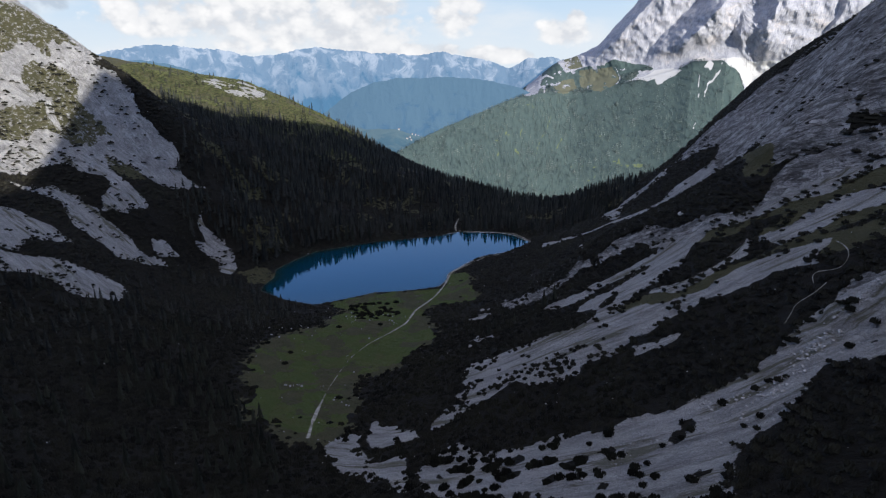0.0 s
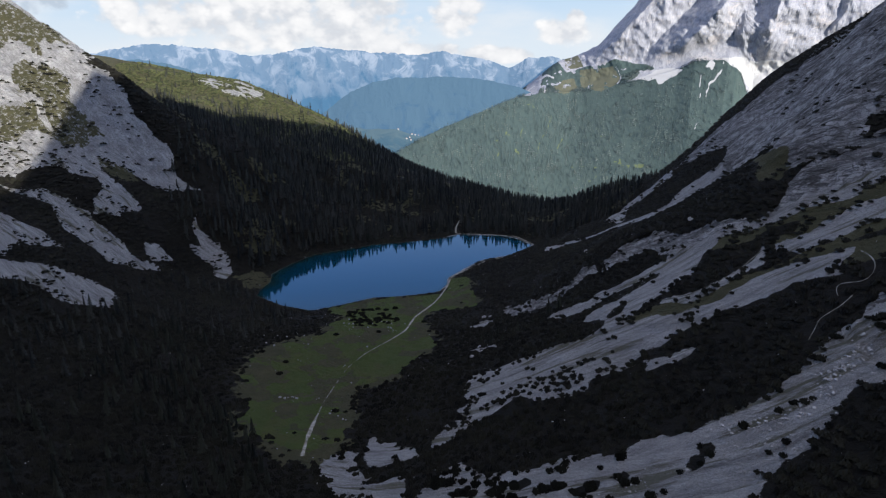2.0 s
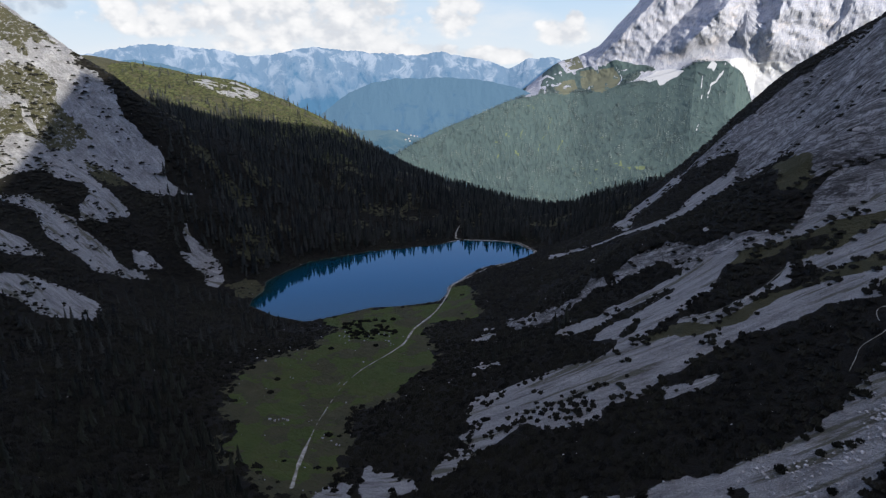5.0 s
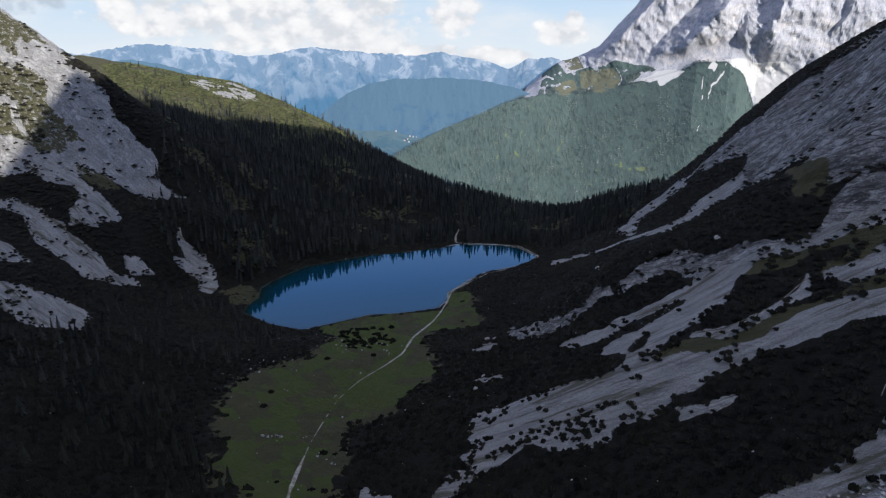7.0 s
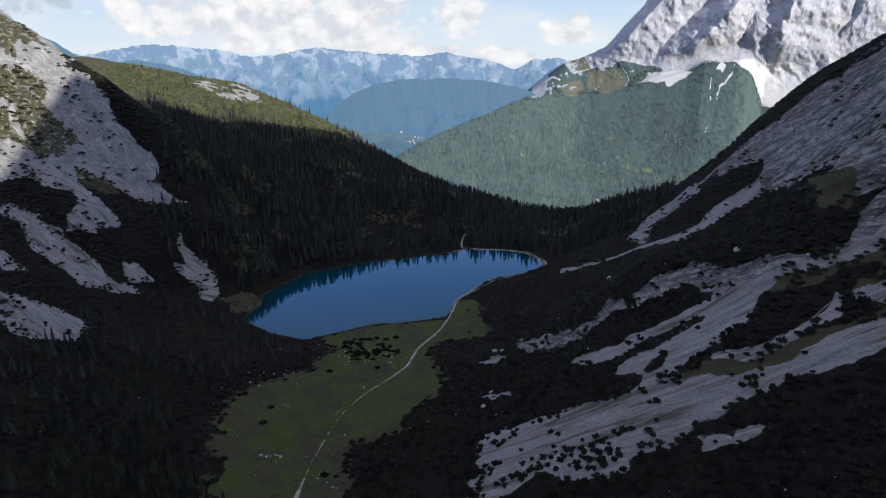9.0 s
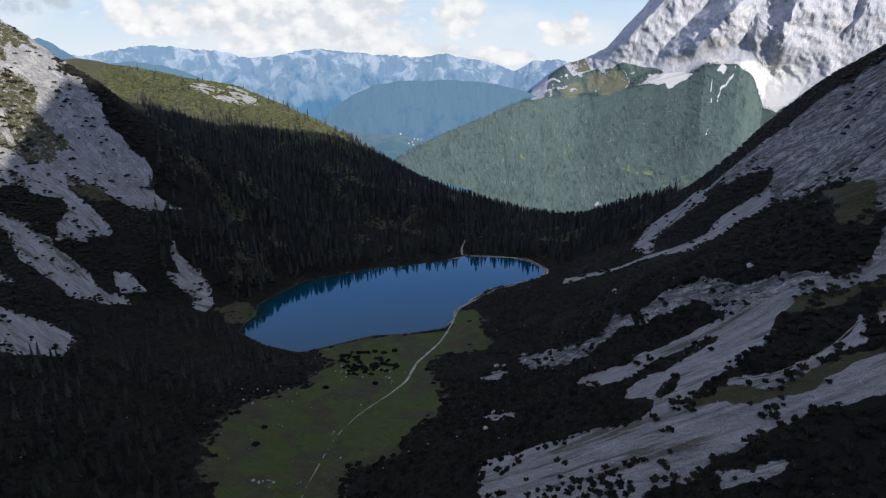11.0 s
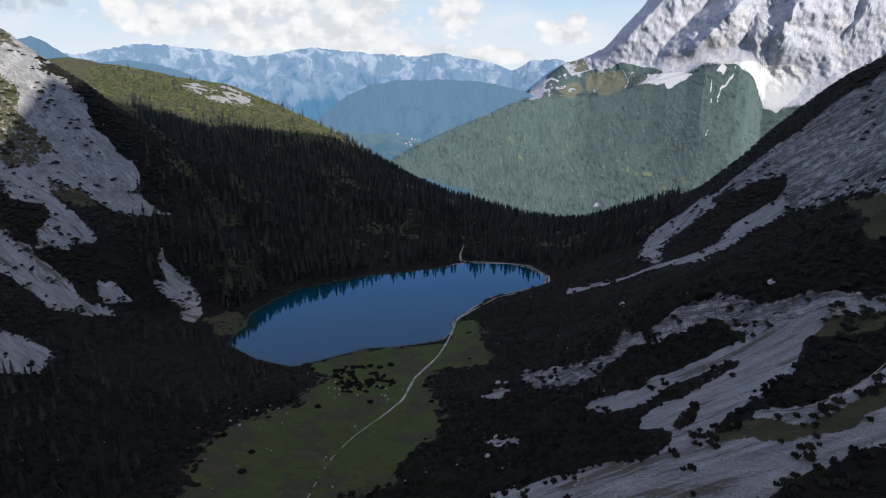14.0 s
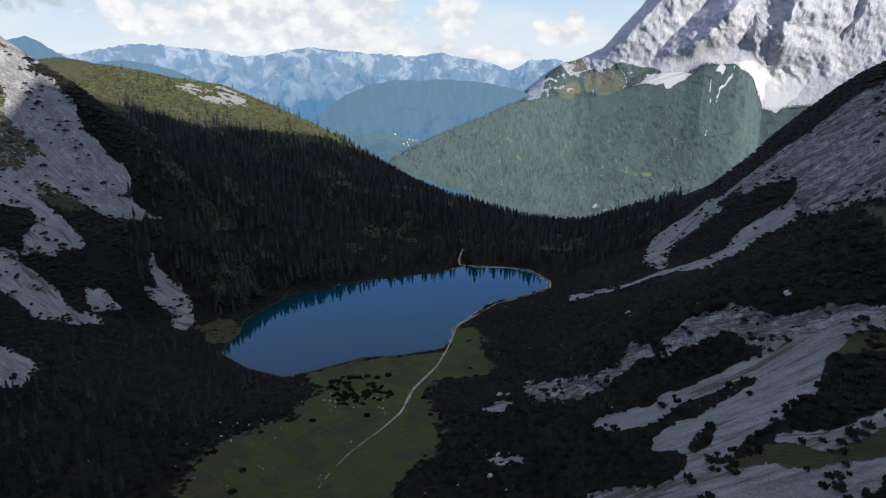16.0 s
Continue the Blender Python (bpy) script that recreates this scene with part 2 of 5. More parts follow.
    scree = m.mix(m.span(m.noise(0.07, 8, 0.7, (0.13, 1.2, 0.35), fall), 0.53, 0.61, 0, 0.8), scree, (0.105, 0.10, 0.058))
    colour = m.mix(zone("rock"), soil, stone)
    colour = m.mix(zone("grass"), colour, grass)
    turf = m.mix(m.noise(0.05, 8, 0.7), (0.034, 0.040, 0.016), (0.135, 0.122, 0.066))
    colour = m.mix(zone("turf"), colour, turf)
    colour = m.mix(zone("scree"), colour, scree)
    colour = m.mix(m.math("MULTIPLY", m.attr("bed"), 1.0), colour, (0.16, 0.20, 0.15))
    relief = m.math("ADD", m.math("MULTIPLY", m.math("ADD", m.math("ADD", beds, m.math("MULTIPLY", cleft, 0.35)), m.math("MULTIPLY", cracks, 0.8)), 3.4), m.math("ADD", fine, m.math("MULTIPLY", grit, 0.5)))
    m.bump(relief, 1.0, 2.0)
    return m.done(colour, 0.95, 0.15)


def water_material():
    m = Nodes("lake_water")
    deep = m.span(m.attr("depth"), 0.0, 1.0)
    # shallows in dark teal, standing in for the forest's reflection
    colour = m.mix(deep, (0.004, 0.019, 0.019), (0.0003, 0.024, 0.042))
    m.bump(m.noise(0.9, 3, 0.5), 0.02, 0.05)
    m.bsdf.inputs["IOR"].default_value = 1.333
    return m.done(colour, 0.03, 0.3)


def foliage_material(name, dark, light, rnd="tint", patches=0.0):
    m = Nodes(name)
    r = m.attr("tint") if rnd == "tint" else m.each()
    if patches:
        r = m.math("MULTIPLY", r, m.span(m.noise(patches, 5, 0.6), 0.36, 0.62, 0.25, 1.0))
    c = m.mix(r, dark, light)
    c = m.mix(m.span(m.noise(0.02, 3), 0.45, 0.65, 0, 0.3), c, m.mix(0.5, c, (0.04, 0.04, 0.02)))
    c = m.mix(m.span(m.noise(2.5, 3), 0.3, 0.7, 0, 0.5), c, m.mix(0.5, c, dark))
    return m.done(c, 0.8, 0.12)


def massif_material():
    m = Nodes("limestone_massif")
    jitter = m.math("MULTIPLY", m.math("SUBTRACT", m.noise(0.03, 8, 0.7), 0.5), 0.9)

    def zone(name):
        return m.span(m.math("ADD", m.attr(name), jitter), 0.44, 0.56)

    rib = m.noise(0.030, 11, 0.74, (1.5, 1.0, 0.42), distort=0.9)
    bands = m.noise(0.010, 8, 0.66, (0.8, 0.8, 1.6), distort=0.5)
    stone = m.ramp(rib, (0.36, (0.15, 0.158, 0.19)), (0.47, (0.25, 0.255, 0.28)), (0.62, (0.32, 0.32, 0.33)))
    stone = m.mix(m.span(bands, 0.52, 0.64, 0, 0.4), stone, (0.42, 0.375, 0.335))
    stone = m.mix(m.span(bands, 0.47, 0.38, 0, 0.5), stone, (0.25, 0.255, 0.28))
    seam = m.math("ABSOLUTE", m.math("SUBTRACT", m.noise(0.012, 9, 0.70, (1.5, 1.0, 0.7), distort=0.8), 0.5))
    stone = m.mix(m.span(seam, 0.0, 0.03), m.mix(0.5, stone, (0.14, 0.145, 0.17)), stone)
    # ground between the far trees: their shade and blue haze put into the colour
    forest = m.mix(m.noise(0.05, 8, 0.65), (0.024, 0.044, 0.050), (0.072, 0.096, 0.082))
    meadow = m.mix(m.noise(0.05, 8, 0.7), (0.062, 0.070, 0.048), (0.115, 0.112, 0.078))
    gravel = m.mix(m.noise(0.03, 9, 0.7), (0.31, 0.31, 0.31), (0.40, 0.397, 0.39))
    light = m.mix(m.noise(0.04, 7, 0.7), (0.058, 0.085, 0.042), (0.12, 0.135, 0.070))
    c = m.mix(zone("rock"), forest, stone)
    c = m.mix(zone("grass"), c, meadow)
    c = m.mix(zone("glade"), c, light)
    c = m.mix(zone("scree"), c, gravel)
    m.bump(m.math("MULTIPLY", m.math("ADD", m.math("MULTIPLY", rib, 0.6), m.math("MULTIPLY", m.noise(0.14, 6, 0.7, (1.3, 1.0, 0.6)), 0.35)), m.attr("rock")), 0.9, 2.6)
    return m.done(c, 0.95, 0.1)


def distance_material(name, shade, light, lit_rock, glow):
    """The far ranges, a backdrop of distance: the blue of the air in front is put into its colour and glow."""
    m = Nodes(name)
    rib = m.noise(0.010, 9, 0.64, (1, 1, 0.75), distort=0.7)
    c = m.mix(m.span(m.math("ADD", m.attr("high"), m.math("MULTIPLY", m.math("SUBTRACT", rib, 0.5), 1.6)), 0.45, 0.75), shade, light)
    # pale limestone near the crests, with sunlight put into its colour
    c = m.mix(m.math("MULTIPLY", m.span(rib, 0.47, 0.62, 0, lit_rock), m.span(m.attr("high"), 0.55, 0.95)), c, (0.30, 0.30, 0.30))
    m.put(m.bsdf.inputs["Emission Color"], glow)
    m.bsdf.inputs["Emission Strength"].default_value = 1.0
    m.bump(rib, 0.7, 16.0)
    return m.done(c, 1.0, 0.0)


def plain_material(name, a, b, scale=1.0, rough=0.9, bump=0.0):
    m = Nodes(name)
    n = m.noise(scale, 7, 0.6)
    if bump:
        m.bump(n, 0.8, bump)
    return m.done(m.mix(m.span(n, 0.3, 0.7), a, b), rough)


GROUND = ground_material()
WATER = water_material()
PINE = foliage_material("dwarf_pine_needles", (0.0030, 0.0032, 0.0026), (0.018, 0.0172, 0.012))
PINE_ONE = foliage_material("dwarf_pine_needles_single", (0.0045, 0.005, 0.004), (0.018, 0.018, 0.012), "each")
# lighter copy of the dwarf pine, with grass: sunlight put into its colour
SUNLIT_PINE = foliage_material("sunlit_pine_and_grass", (0.016, 0.021, 0.009), (0.078, 0.084, 0.033))
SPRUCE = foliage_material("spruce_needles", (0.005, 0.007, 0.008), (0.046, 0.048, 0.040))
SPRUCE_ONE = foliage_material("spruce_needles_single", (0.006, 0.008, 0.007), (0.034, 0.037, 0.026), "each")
BARK = plain_material("spruce_bark", (0.06, 0.045, 0.035), (0.12, 0.095, 0.075), 3.0)
# spruce made paler and bluer: the valley's haze is in the colour
HAZY_SPRUCE = foliage_material("hazy_spruce", (0.027, 0.047, 0.055), (0.155, 0.18, 0.158), "tint", 0.009)
BOULDER = plain_material("limestone_boulder", (0.20, 0.197, 0.192), (0.42, 0.413, 0.40), 0.6, 0.95, 0.3)
TRAIL_GRAVEL = plain_material("trail_gravel", (0.085, 0.085, 0.05), (0.34, 0.325, 0.295), 0.16, 0.95, 0.1)
FOOTPATH = plain_material("trodden_earth", (0.045, 0.045, 0.03), (0.26, 0.25, 0.22), 0.22, 0.95, 0.1)
MASSIF = massif_material()
# last colour of each is a glow standing in for blue haze
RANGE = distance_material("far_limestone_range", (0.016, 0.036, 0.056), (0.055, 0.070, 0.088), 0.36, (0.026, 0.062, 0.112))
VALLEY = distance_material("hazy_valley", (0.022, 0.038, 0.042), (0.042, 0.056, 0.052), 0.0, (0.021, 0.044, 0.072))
RANGE_NEAR = distance_material("haze_blue_ridge", (0.022, 0.042, 0.064), (0.036, 0.058, 0.072), 0.0, (0.014, 0.035, 0.068))
# ---- land form ----
SECTIONS = []


def section(y, *profile):
    """One cross-profile of the valley at y: (x, height) from the western to the eastern flank."""
    SECTIONS.append((y, [p[0] for p in profile], [p[1] for p in profile]))


section(100, (-1000, 382), (-740, 267), (-520, 198), (-180, 130), (-80, 121), (0, 127), (80, 147), (180, 192), (640, 475), (820, 572), (1000, 659))
section(250, (-1000, 385), (-740, 250), (-520, 169), (-200, 89), (-100, 77), (-20, 81), (80, 107), (160, 144), (380, 301), (620, 457), (1000, 655))
section(400, (-1000, 401), (-740, 245), (-420, 110), (-220, 52), (-60, 46), (20, 66), (140, 121), (600, 436), (780, 539), (1000, 651))
section(500, (-1000, 300), (-640, 191), (-400, 85), (-220, 34), (-60, 31), (0, 48), (80, 88), (340, 244), (440, 330), (520, 386), (1000, 648))
section(600, (-1000, 290), (-640, 207), (-400, 69), (-220, 24), (-80, 18), (40, 51), (200, 145), (400, 334), (440, 361), (620, 440), (1000, 646))
section(700, (-1000, 300), (-640, 222), (-400, 53), (-280, 23), (-40, 14), (40, 27), (100, 58), (200, 148), (340, 235), (480, 370), (540, 414), (1000, 645))
section(800, (-1000, 330), (-700, 255), (-400, 34), (-280, 9), (20, 8), (80, 28), (200, 115), (340, 174), (380, 210), (500, 384), (540, 420), (1000, 642))
section(900, (-1000, 400), (-900, 350), (-680, 222), (-400, 25), (-300, 1), (-20, 2), (60, 19), (300, 133), (360, 182), (560, 399), (1000, 620))
section(1000, (-1000, 420), (-900, 370), (-720, 243), (-520, 152), (-400, 22), (-120, -11), (60, 12), (300, 117), (380, 186), (480, 300), (540, 354), (1000, 600))
section(1120, (-1000, 480), (-840, 415), (-740, 345), (-660, 297), (-500, 129), (-360, 82), (-240, -2), (-100, -12), (120, 3), (340, 77), (460, 222), (520, 291), (1000, 565))
section(1220, (-1000, 540), (-840, 504), (-740, 431), (-660, 371), (-600, 326), (-540, 260), (-380, 74), (-140, 4), (80, -6), (220, 9), (340, 55), (500, 212), (860, 440), (1000, 470))
section(1320, (-1000, 470), (-740, 330), (-640, 285), (-540, 250), (-400, 146), (-280, 59), (-140, 16), (60, 2), (240, 17), (500, 141), (860, 360), (1000, 390))
section(1420, (-1000, 380), (-760, 280), (-540, 235), (-400, 150), (-280, 58), (120, 2), (240, 16), (400, 74), (460, 54), (500, 62), (840, 280), (1000, 310))
section(1550, (-1000, 350), (-780, 262), (-540, 220), (-300, 103), (-80, 67), (120, 11), (220, -3), (380, 4), (520, 43), (620, 96), (1000, 334))
section(1700, (-1000, 350), (-800, 285), (-620, 248), (-320, 131), (200, -15), (280, -30), (340, -30), (400, -18), (620, 62), (740, 115), (1000, 247))
section(1900, (-1000, 370), (-660, 288), (-480, 219), (-260, 98), (-100, 43), (140, -62), (240, -87), (360, -86), (500, -54), (720, 21), (1000, 138))
section(2150, (-1100, 350), (-880, 338), (-640, 296), (-380, 178), (-260, 96), (80, -108), (240, -167), (360, -174), (520, -149), (720, -90), (1000, 14))
section(2500, (-1000, 287), (-700, 234), (-460, 157), (-280, 59), (0, -150), (100, -197), (220, -231), (380, -248), (540, -238), (740, -199), (1000, -124))

STEP = 10.0
GX = np.arange(-2600, 2601, STEP)
GY = np.arange(-1500, 3201, STEP)


def blur(a, sigma, axis):
    n = int(3 * sigma)
    k = np.exp(-0.5 * (np.arange(-n, n + 1) / sigma) ** 2)
    k /= k.sum()
    pad = [(0, 0), (0, 0)]
    pad[axis] = (n, n)
    b = np.pad(a, pad, mode="edge")
    return np.apply_along_axis(lambda v: np.convolve(v, k, "valid"), axis, b)


def loft():
    """The valley's smooth height grid, lofted from the sections, with an unseen eastern crest added for shade."""
    ys = np.array([s[0] for s in SECTIONS], float)
    rows = np.array([np.interp(GX, s[1], s[2]) for s in SECTIONS])
    # beyond the last profile points the flanks climb on
    west = np.clip(-1000 - GX, 0, None)
    east = np.clip(GX - 1000, 0, None)
    rows = rows + np.interp(ys, [900, 1300], [0.2, -0.3])[:, None] * np.minimum(west, 700)
    fade = np.interp(ys, [900, 1300, 1900, 2500], [0.7, 0.05, 0.0, 0.0])[:, None]
    rows = rows + fade * (0.75 * np.minimum(east, CREST_RUN) - 0.3 * np.clip(east - CREST_RUN, 0, None))
    z = np.empty((len(GY), len(GX)))
    yy = np.clip(GY, ys[0], ys[-1])
    i = np.clip(np.searchsorted(ys, yy, side="right") - 1, 0, len(ys) - 2)
    t = ((yy - ys[i]) / (ys[i + 1] - ys[i]))[:, None]
    a, b = rows[i], rows[i + 1]
    pa, pb = rows[np.maximum(i - 1, 0)], rows[np.minimum(i + 2, len(ys) - 1)]
    ma, mb = 0.5 * (b - pa), 0.5 * (pb - a)
    z = a + ma * t + (3 * (b - a) - 2 * ma - mb) * t**2 + (2 * (a - b) + ma + mb) * t**3
    z += 0.12 * np.clip(100 - GY, 0, None)[:, None]
    z = blur(blur(z, 1.3, 0), 1.3, 1)
    return z


def bilinear(grid, x, y):
    u = np.clip((np.asarray(x, float) - GX[0]) / STEP, 0, len(GX) - 1.001)
    v = np.clip((np.asarray(y, float) - GY[0]) / STEP, 0, len(GY) - 1.001)
    i, j = u.astype(int), v.astype(int)
    fu, fv = u - i, v - j
    return (grid[j, i] * (1 - fu) + grid[j, i + 1] * fu) * (1 - fv) + (grid[j + 1, i] * (1 - fu) + grid[j + 1, i + 1] * fu) * fv


def poly_distance(x, y, poly):
    """Distance to a closed outline, negative inside it."""
    x, y = np.asarray(x, float), np.asarray(y, float)
    best = np.full(x.shape, 1e12)
    inside = np.zeros(x.shape, bool)
    for (ax, ay), (bx, by) in zip(poly, poly[1:] + poly[:1]):
        ex, ey = bx - ax, by - ay
        t = np.clip(((x - ax) * ex + (y - ay) * ey) / (ex * ex + ey * ey + 1e-9), 0, 1)
        best = np.minimum(best, (x - ax - t * ex) ** 2 + (y - ay - t * ey) ** 2)
        cross = ((ay > y) != (by > y)) & (x < (bx - ax) * (y - ay) / (by - ay + 1e-12) + ax)
        inside ^= cross
    return np.where(inside, -1, 1) * np.sqrt(best)


def line_distance(x, y, line):
    best = np.full(np.shape(x), 1e12)
    for (ax, ay), (bx, by) in zip(line, line[1:]):
        ex, ey = bx - ax, by - ay
        t = np.clip(((x - ax) * ex + (y - ay) * ey) / (ex * ex + ey * ey + 1e-9), 0, 1)
        best = np.minimum(best, (x - ax - t * ex) ** 2 + (y - ay - t * ey) ** 2)
    return np.sqrt(best)


def ease(a, b, v):
    t = np.clip((v - a) / (b - a), 0, 1)
    return t * t * (3 - 2 * t)


TABLE = np.random.RandomState(5).rand(256, 256)


def value_noise(x, y):
    i, j = np.floor(x).astype(int), np.floor(y).astype(int)
    u, v = x - i, y - j
    u, v = u * u * (3 - 2 * u), v * v * (3 - 2 * v)
    a, b = TABLE[j % 256, i % 256], TABLE[j % 256, (i + 1) % 256]
    c, d = TABLE[(j + 1) % 256, i % 256], TABLE[(j + 1) % 256, (i + 1) % 256]
    return (a * (1 - u) + b * u) * (1 - v) + (c * (1 - u) + d * u) * v


def fbm(x, y, size, octaves=4, seed=0):
    """Fractal noise about 0, within about -1 to 1, whose largest features are size metres."""
    x, y = np.asarray(x, float), np.asarray(y, float)
    total, amp, norm = 0.0, 1.0, 0.0
    for k in range(octaves):
        s = 2.0**k / size
        c, w = math.cos(0.6 * k + 0.3), math.sin(0.6 * k + 0.3)
        total = total + amp * (value_noise((x * c - y * w) * s + 17.3 * k + 31.7 * seed, (x * w + y * c) * s + 9.1 * k + 11.9 * seed) - 0.5)
        norm += amp
        amp *= 0.5
    return 2 * total / norm


LAKE = [
    (-283, 920), (-237, 878), (-188, 856), (-155, 874), (-106, 907), (-51, 917), (-8, 933), (5, 963),
    (8, 1000), (42, 1057), (70, 1099), (117, 1126), (162, 1158), (171, 1197), (147, 1246), (114, 1269),
    (31, 1276), (-8, 1246), (-85, 1215), (-132, 1203), (-192, 1164), (-240, 1132), (-269, 1075), (-287, 1021),
    (-279, 982), (-285, 942),
]
CREST_RUN = 420.0
GRID = loft()


# unseen crests added outside the view: east and south, heights set to shade the valley from the morning sun; west, to
# dim the skylight
EAST_SHADE_CREST = [(1250, 1300, 250), (1150, 1050, 430), (985, 640, 760), (915, 461, 870), (896, 369, 900), (884, 276, 935), (869, 153, 975), (857, 61, 995), (842, -30, 1020), (819, -123, 1038), (796, -215, 1065),
              (773, -307, 1085), (757, -369, 1118), (730, -423, 1160), (692, -469, 1202), (665, -500, 1235), (634, -538, 1072), (612, -564, 1088), (596, -584, 1132), (580, -602, 1120),
              (570, -614, 1060), (557, -630, 1010), (545, -645, 965), (525, -668, 925), (500, -700, 885), (442, -728, 850), (250, -820, 840)]
WEST_SHADE_CREST = [(250, -820, 840), (-520, -950, 950), (-1000, -520, 1020), (-1285, -70, 820), (-1320, 300, 620), (-1330, 700, 480)]


def crest_height(x, y):
    best = np.full(np.shape(x), -9e3)
    for crest, fall, rough in ((EAST_SHADE_CREST, 1.7, 8), (WEST_SHADE_CREST, 1.1, 70)):
        crag = rough * fbm(x, y, 170, 4, 2)
        for (ax, ay, az), (bx, by, bz) in zip(crest, crest[1:]):
            ex, ey = bx - ax, by - ay
            t = np.clip(((x - ax) * ex + (y - ay) * ey) / (ex * ex + ey * ey), 0, 1)
            far = np.hypot(x - ax - t * ex, y - ay - t * ey)
            best = np.maximum(best, az + (bz - az) * t - fall * far - 0.0007 * far**2 + crag)
    return best


def shaped(x, y):
    """The ground without its small relief: the loft with the lake's basin pressed into it."""
    x, y = np.asarray(x, float), np.asarray(y, float)
    z = np.maximum(bilinear(GRID, x, y), crest_height(x, y))
    z = z + (-620 - z) * ease(0, 750, y - 0.25 * x - 2250 + 500 * ease(-150, 120, x))
    d = poly_distance(x, y, LAKE)
    bank = 0.3 + (np.maximum(z, 0.8 + 0.02 * d) - 0.3) * ease(-8, 70, d)
    z = np.where(d < 130, z + (bank - z) * ease(130, 60, d), z)
    return np.where(d > 0, z, -np.minimum(0.22 * -d, 14))


# ---- zones of the ground, as outlines in plan ----
SCREE = {}
SCREE["chute"] = [(101, 615), (114, 622), (134, 601), (154, 605), (175, 597), (198, 599), (213, 591), (220, 587), (231, 574), (234, 552), (225, 554), (215, 539), (204, 522), (191, 524), (184, 512), (169, 517), (158, 509), (143, 499), (130, 505), (121, 507), (131, 516), (121, 547), (115, 581)]
SCREE["chute_top"] = [(220, 587), (232, 575), (246, 561), (260, 550), (272, 545), (285, 548), (294, 543), (302, 539), (330, 520), (320, 504), (294, 529), (281, 534), (271, 534), (257, 545), (243, 555), (230, 561)]
SCREE["band"] = [(21, 538), (28, 549), (49, 536), (70, 531), (91, 526), (109, 515), (121, 507), (143, 498), (158, 485), (180, 470), (195, 466), (217, 464), (231, 465), (248, 462), (276, 439), (260, 416), (234, 436), (222, 442), (209, 448), (195, 451), (182, 452), (167, 454), (147, 455), (134, 446), (121, 448), (108, 450), (102, 439), (88, 441), (79, 445), (65, 469), (43, 478), (21, 502)]
SCREE["ledge"] = [(176, 501), (194, 488), (211, 485), (229, 488), (250, 501), (252, 497), (239, 487), (224, 485), (207, 485), (192, 483)]
SCREE["tail"] = [(-9, 458), (-5, 473), (7, 475), (25, 465), (12, 491), (32, 496), (47, 492), (58, 486), (49, 469), (31, 470), (21, 461), (7, 447), (2, 440), (-8, 439)]
SCREE["cut_a"] = [(145, 440), (158, 431), (172, 427), (168, 425), (155, 428), (145, 434)]
SCREE["fan"] = [(-2, 402), (6, 404), (26, 383), (44, 371), (63, 368), (80, 362), (93, 356), (106, 353), (125, 347), (148, 343), (163, 340), (175, 339), (190, 339), (203, 339), (209, 346), (224, 352), (237, 353), (249, 353), (272, 334), (238, 283), (223, 304), (210, 314), (205, 315), (194, 302), (185, 289), (174, 287), (168, 289), (156, 287), (149, 279), (143, 268), (138, 252), (68, 301), (2, 335), (-9, 348), (-16, 380), (-10, 392)]
SCREE["fan_foot"] = [(-90, 432), (-84, 456), (-71, 464), (-66, 437), (-56, 410), (-45, 409), (-34, 401), (-25, 368), (-26, 355), (-35, 362), (-38, 381), (-48, 376), (-59, 390), (-75, 396)]
SCREE["fan_side"] = [(-63, 474), (-45, 464), (-30, 449), (-22, 424), (-38, 436), (-52, 439)]
SCREE["fan_back"] = [(254, 968), (343, 1208), (362, 1222), (389, 1204), (408, 1169), (402, 1096), (366, 979), (356, 979), (344, 997), (324, 995), (304, 1004), (276, 954), (264, 925)]
SCREE["fan_rear"] = [(202, 935), (228, 920), (256, 912), (274, 901), (298, 888), (315, 887), (337, 900), (355, 895), (372, 883), (373, 847), (355, 848), (335, 860), (309, 852), (280, 839), (269, 885), (240, 908), (213, 916)]
SCREE["strand"] = [(159, 954), (188, 941), (214, 922), (198, 919), (172, 937), (160, 936)]
SCREE["outcrop"] = [(37, 755), (55, 756), (61, 740), (49, 729)]
SCREE["outcrop_low"] = [(33, 642), (45, 641), (51, 613), (38, 619)]
SCREE["west_up"] = [(-661, 960), (-608, 1006), (-581, 998), (-552, 1000), (-536, 975), (-529, 951), (-522, 943), (-505, 962), (-484, 996), (-484, 1005), (-502, 1014), (-519, 1019), (-539, 1019), (-566, 1036), (-590, 1030), (-602, 1023), (-621, 1017), (-672, 978)]
SCREE["west_mid"] = [(-612, 884), (-585, 937), (-560, 929), (-543, 922), (-524, 933), (-506, 930), (-489, 924), (-468, 908), (-450, 912), (-434, 923), (-422, 920), (-431, 893), (-452, 886), (-467, 877), (-494, 879), (-512, 875), (-526, 865), (-542, 883), (-569, 907)]
SCREE["west_strip"] = [(-585, 746), (-566, 815), (-533, 839), (-503, 809), (-501, 782), (-510, 753), (-507, 716), (-531, 665)]
SCREE["west_low"] = [(-522, 651), (-491, 720), (-471, 749), (-449, 782), (-417, 779), (-414, 737), (-429, 706), (-454, 708), (-475, 693), (-503, 621)]
SCREE["gully"] = [(-422, 1070), (-394, 1060), (-381, 1044), (-367, 1028), (-355, 1000), (-336, 982), (-342, 961), (-359, 965), (-384, 1001), (-402, 1016), (-415, 1020), (-400, 1038), (-409, 1053)]
SCREE["west_rill"] = [(-506, 1161), (-483, 1159), (-461, 1145), (-443, 1139), (-458, 1138), (-478, 1144), (-497, 1152)]
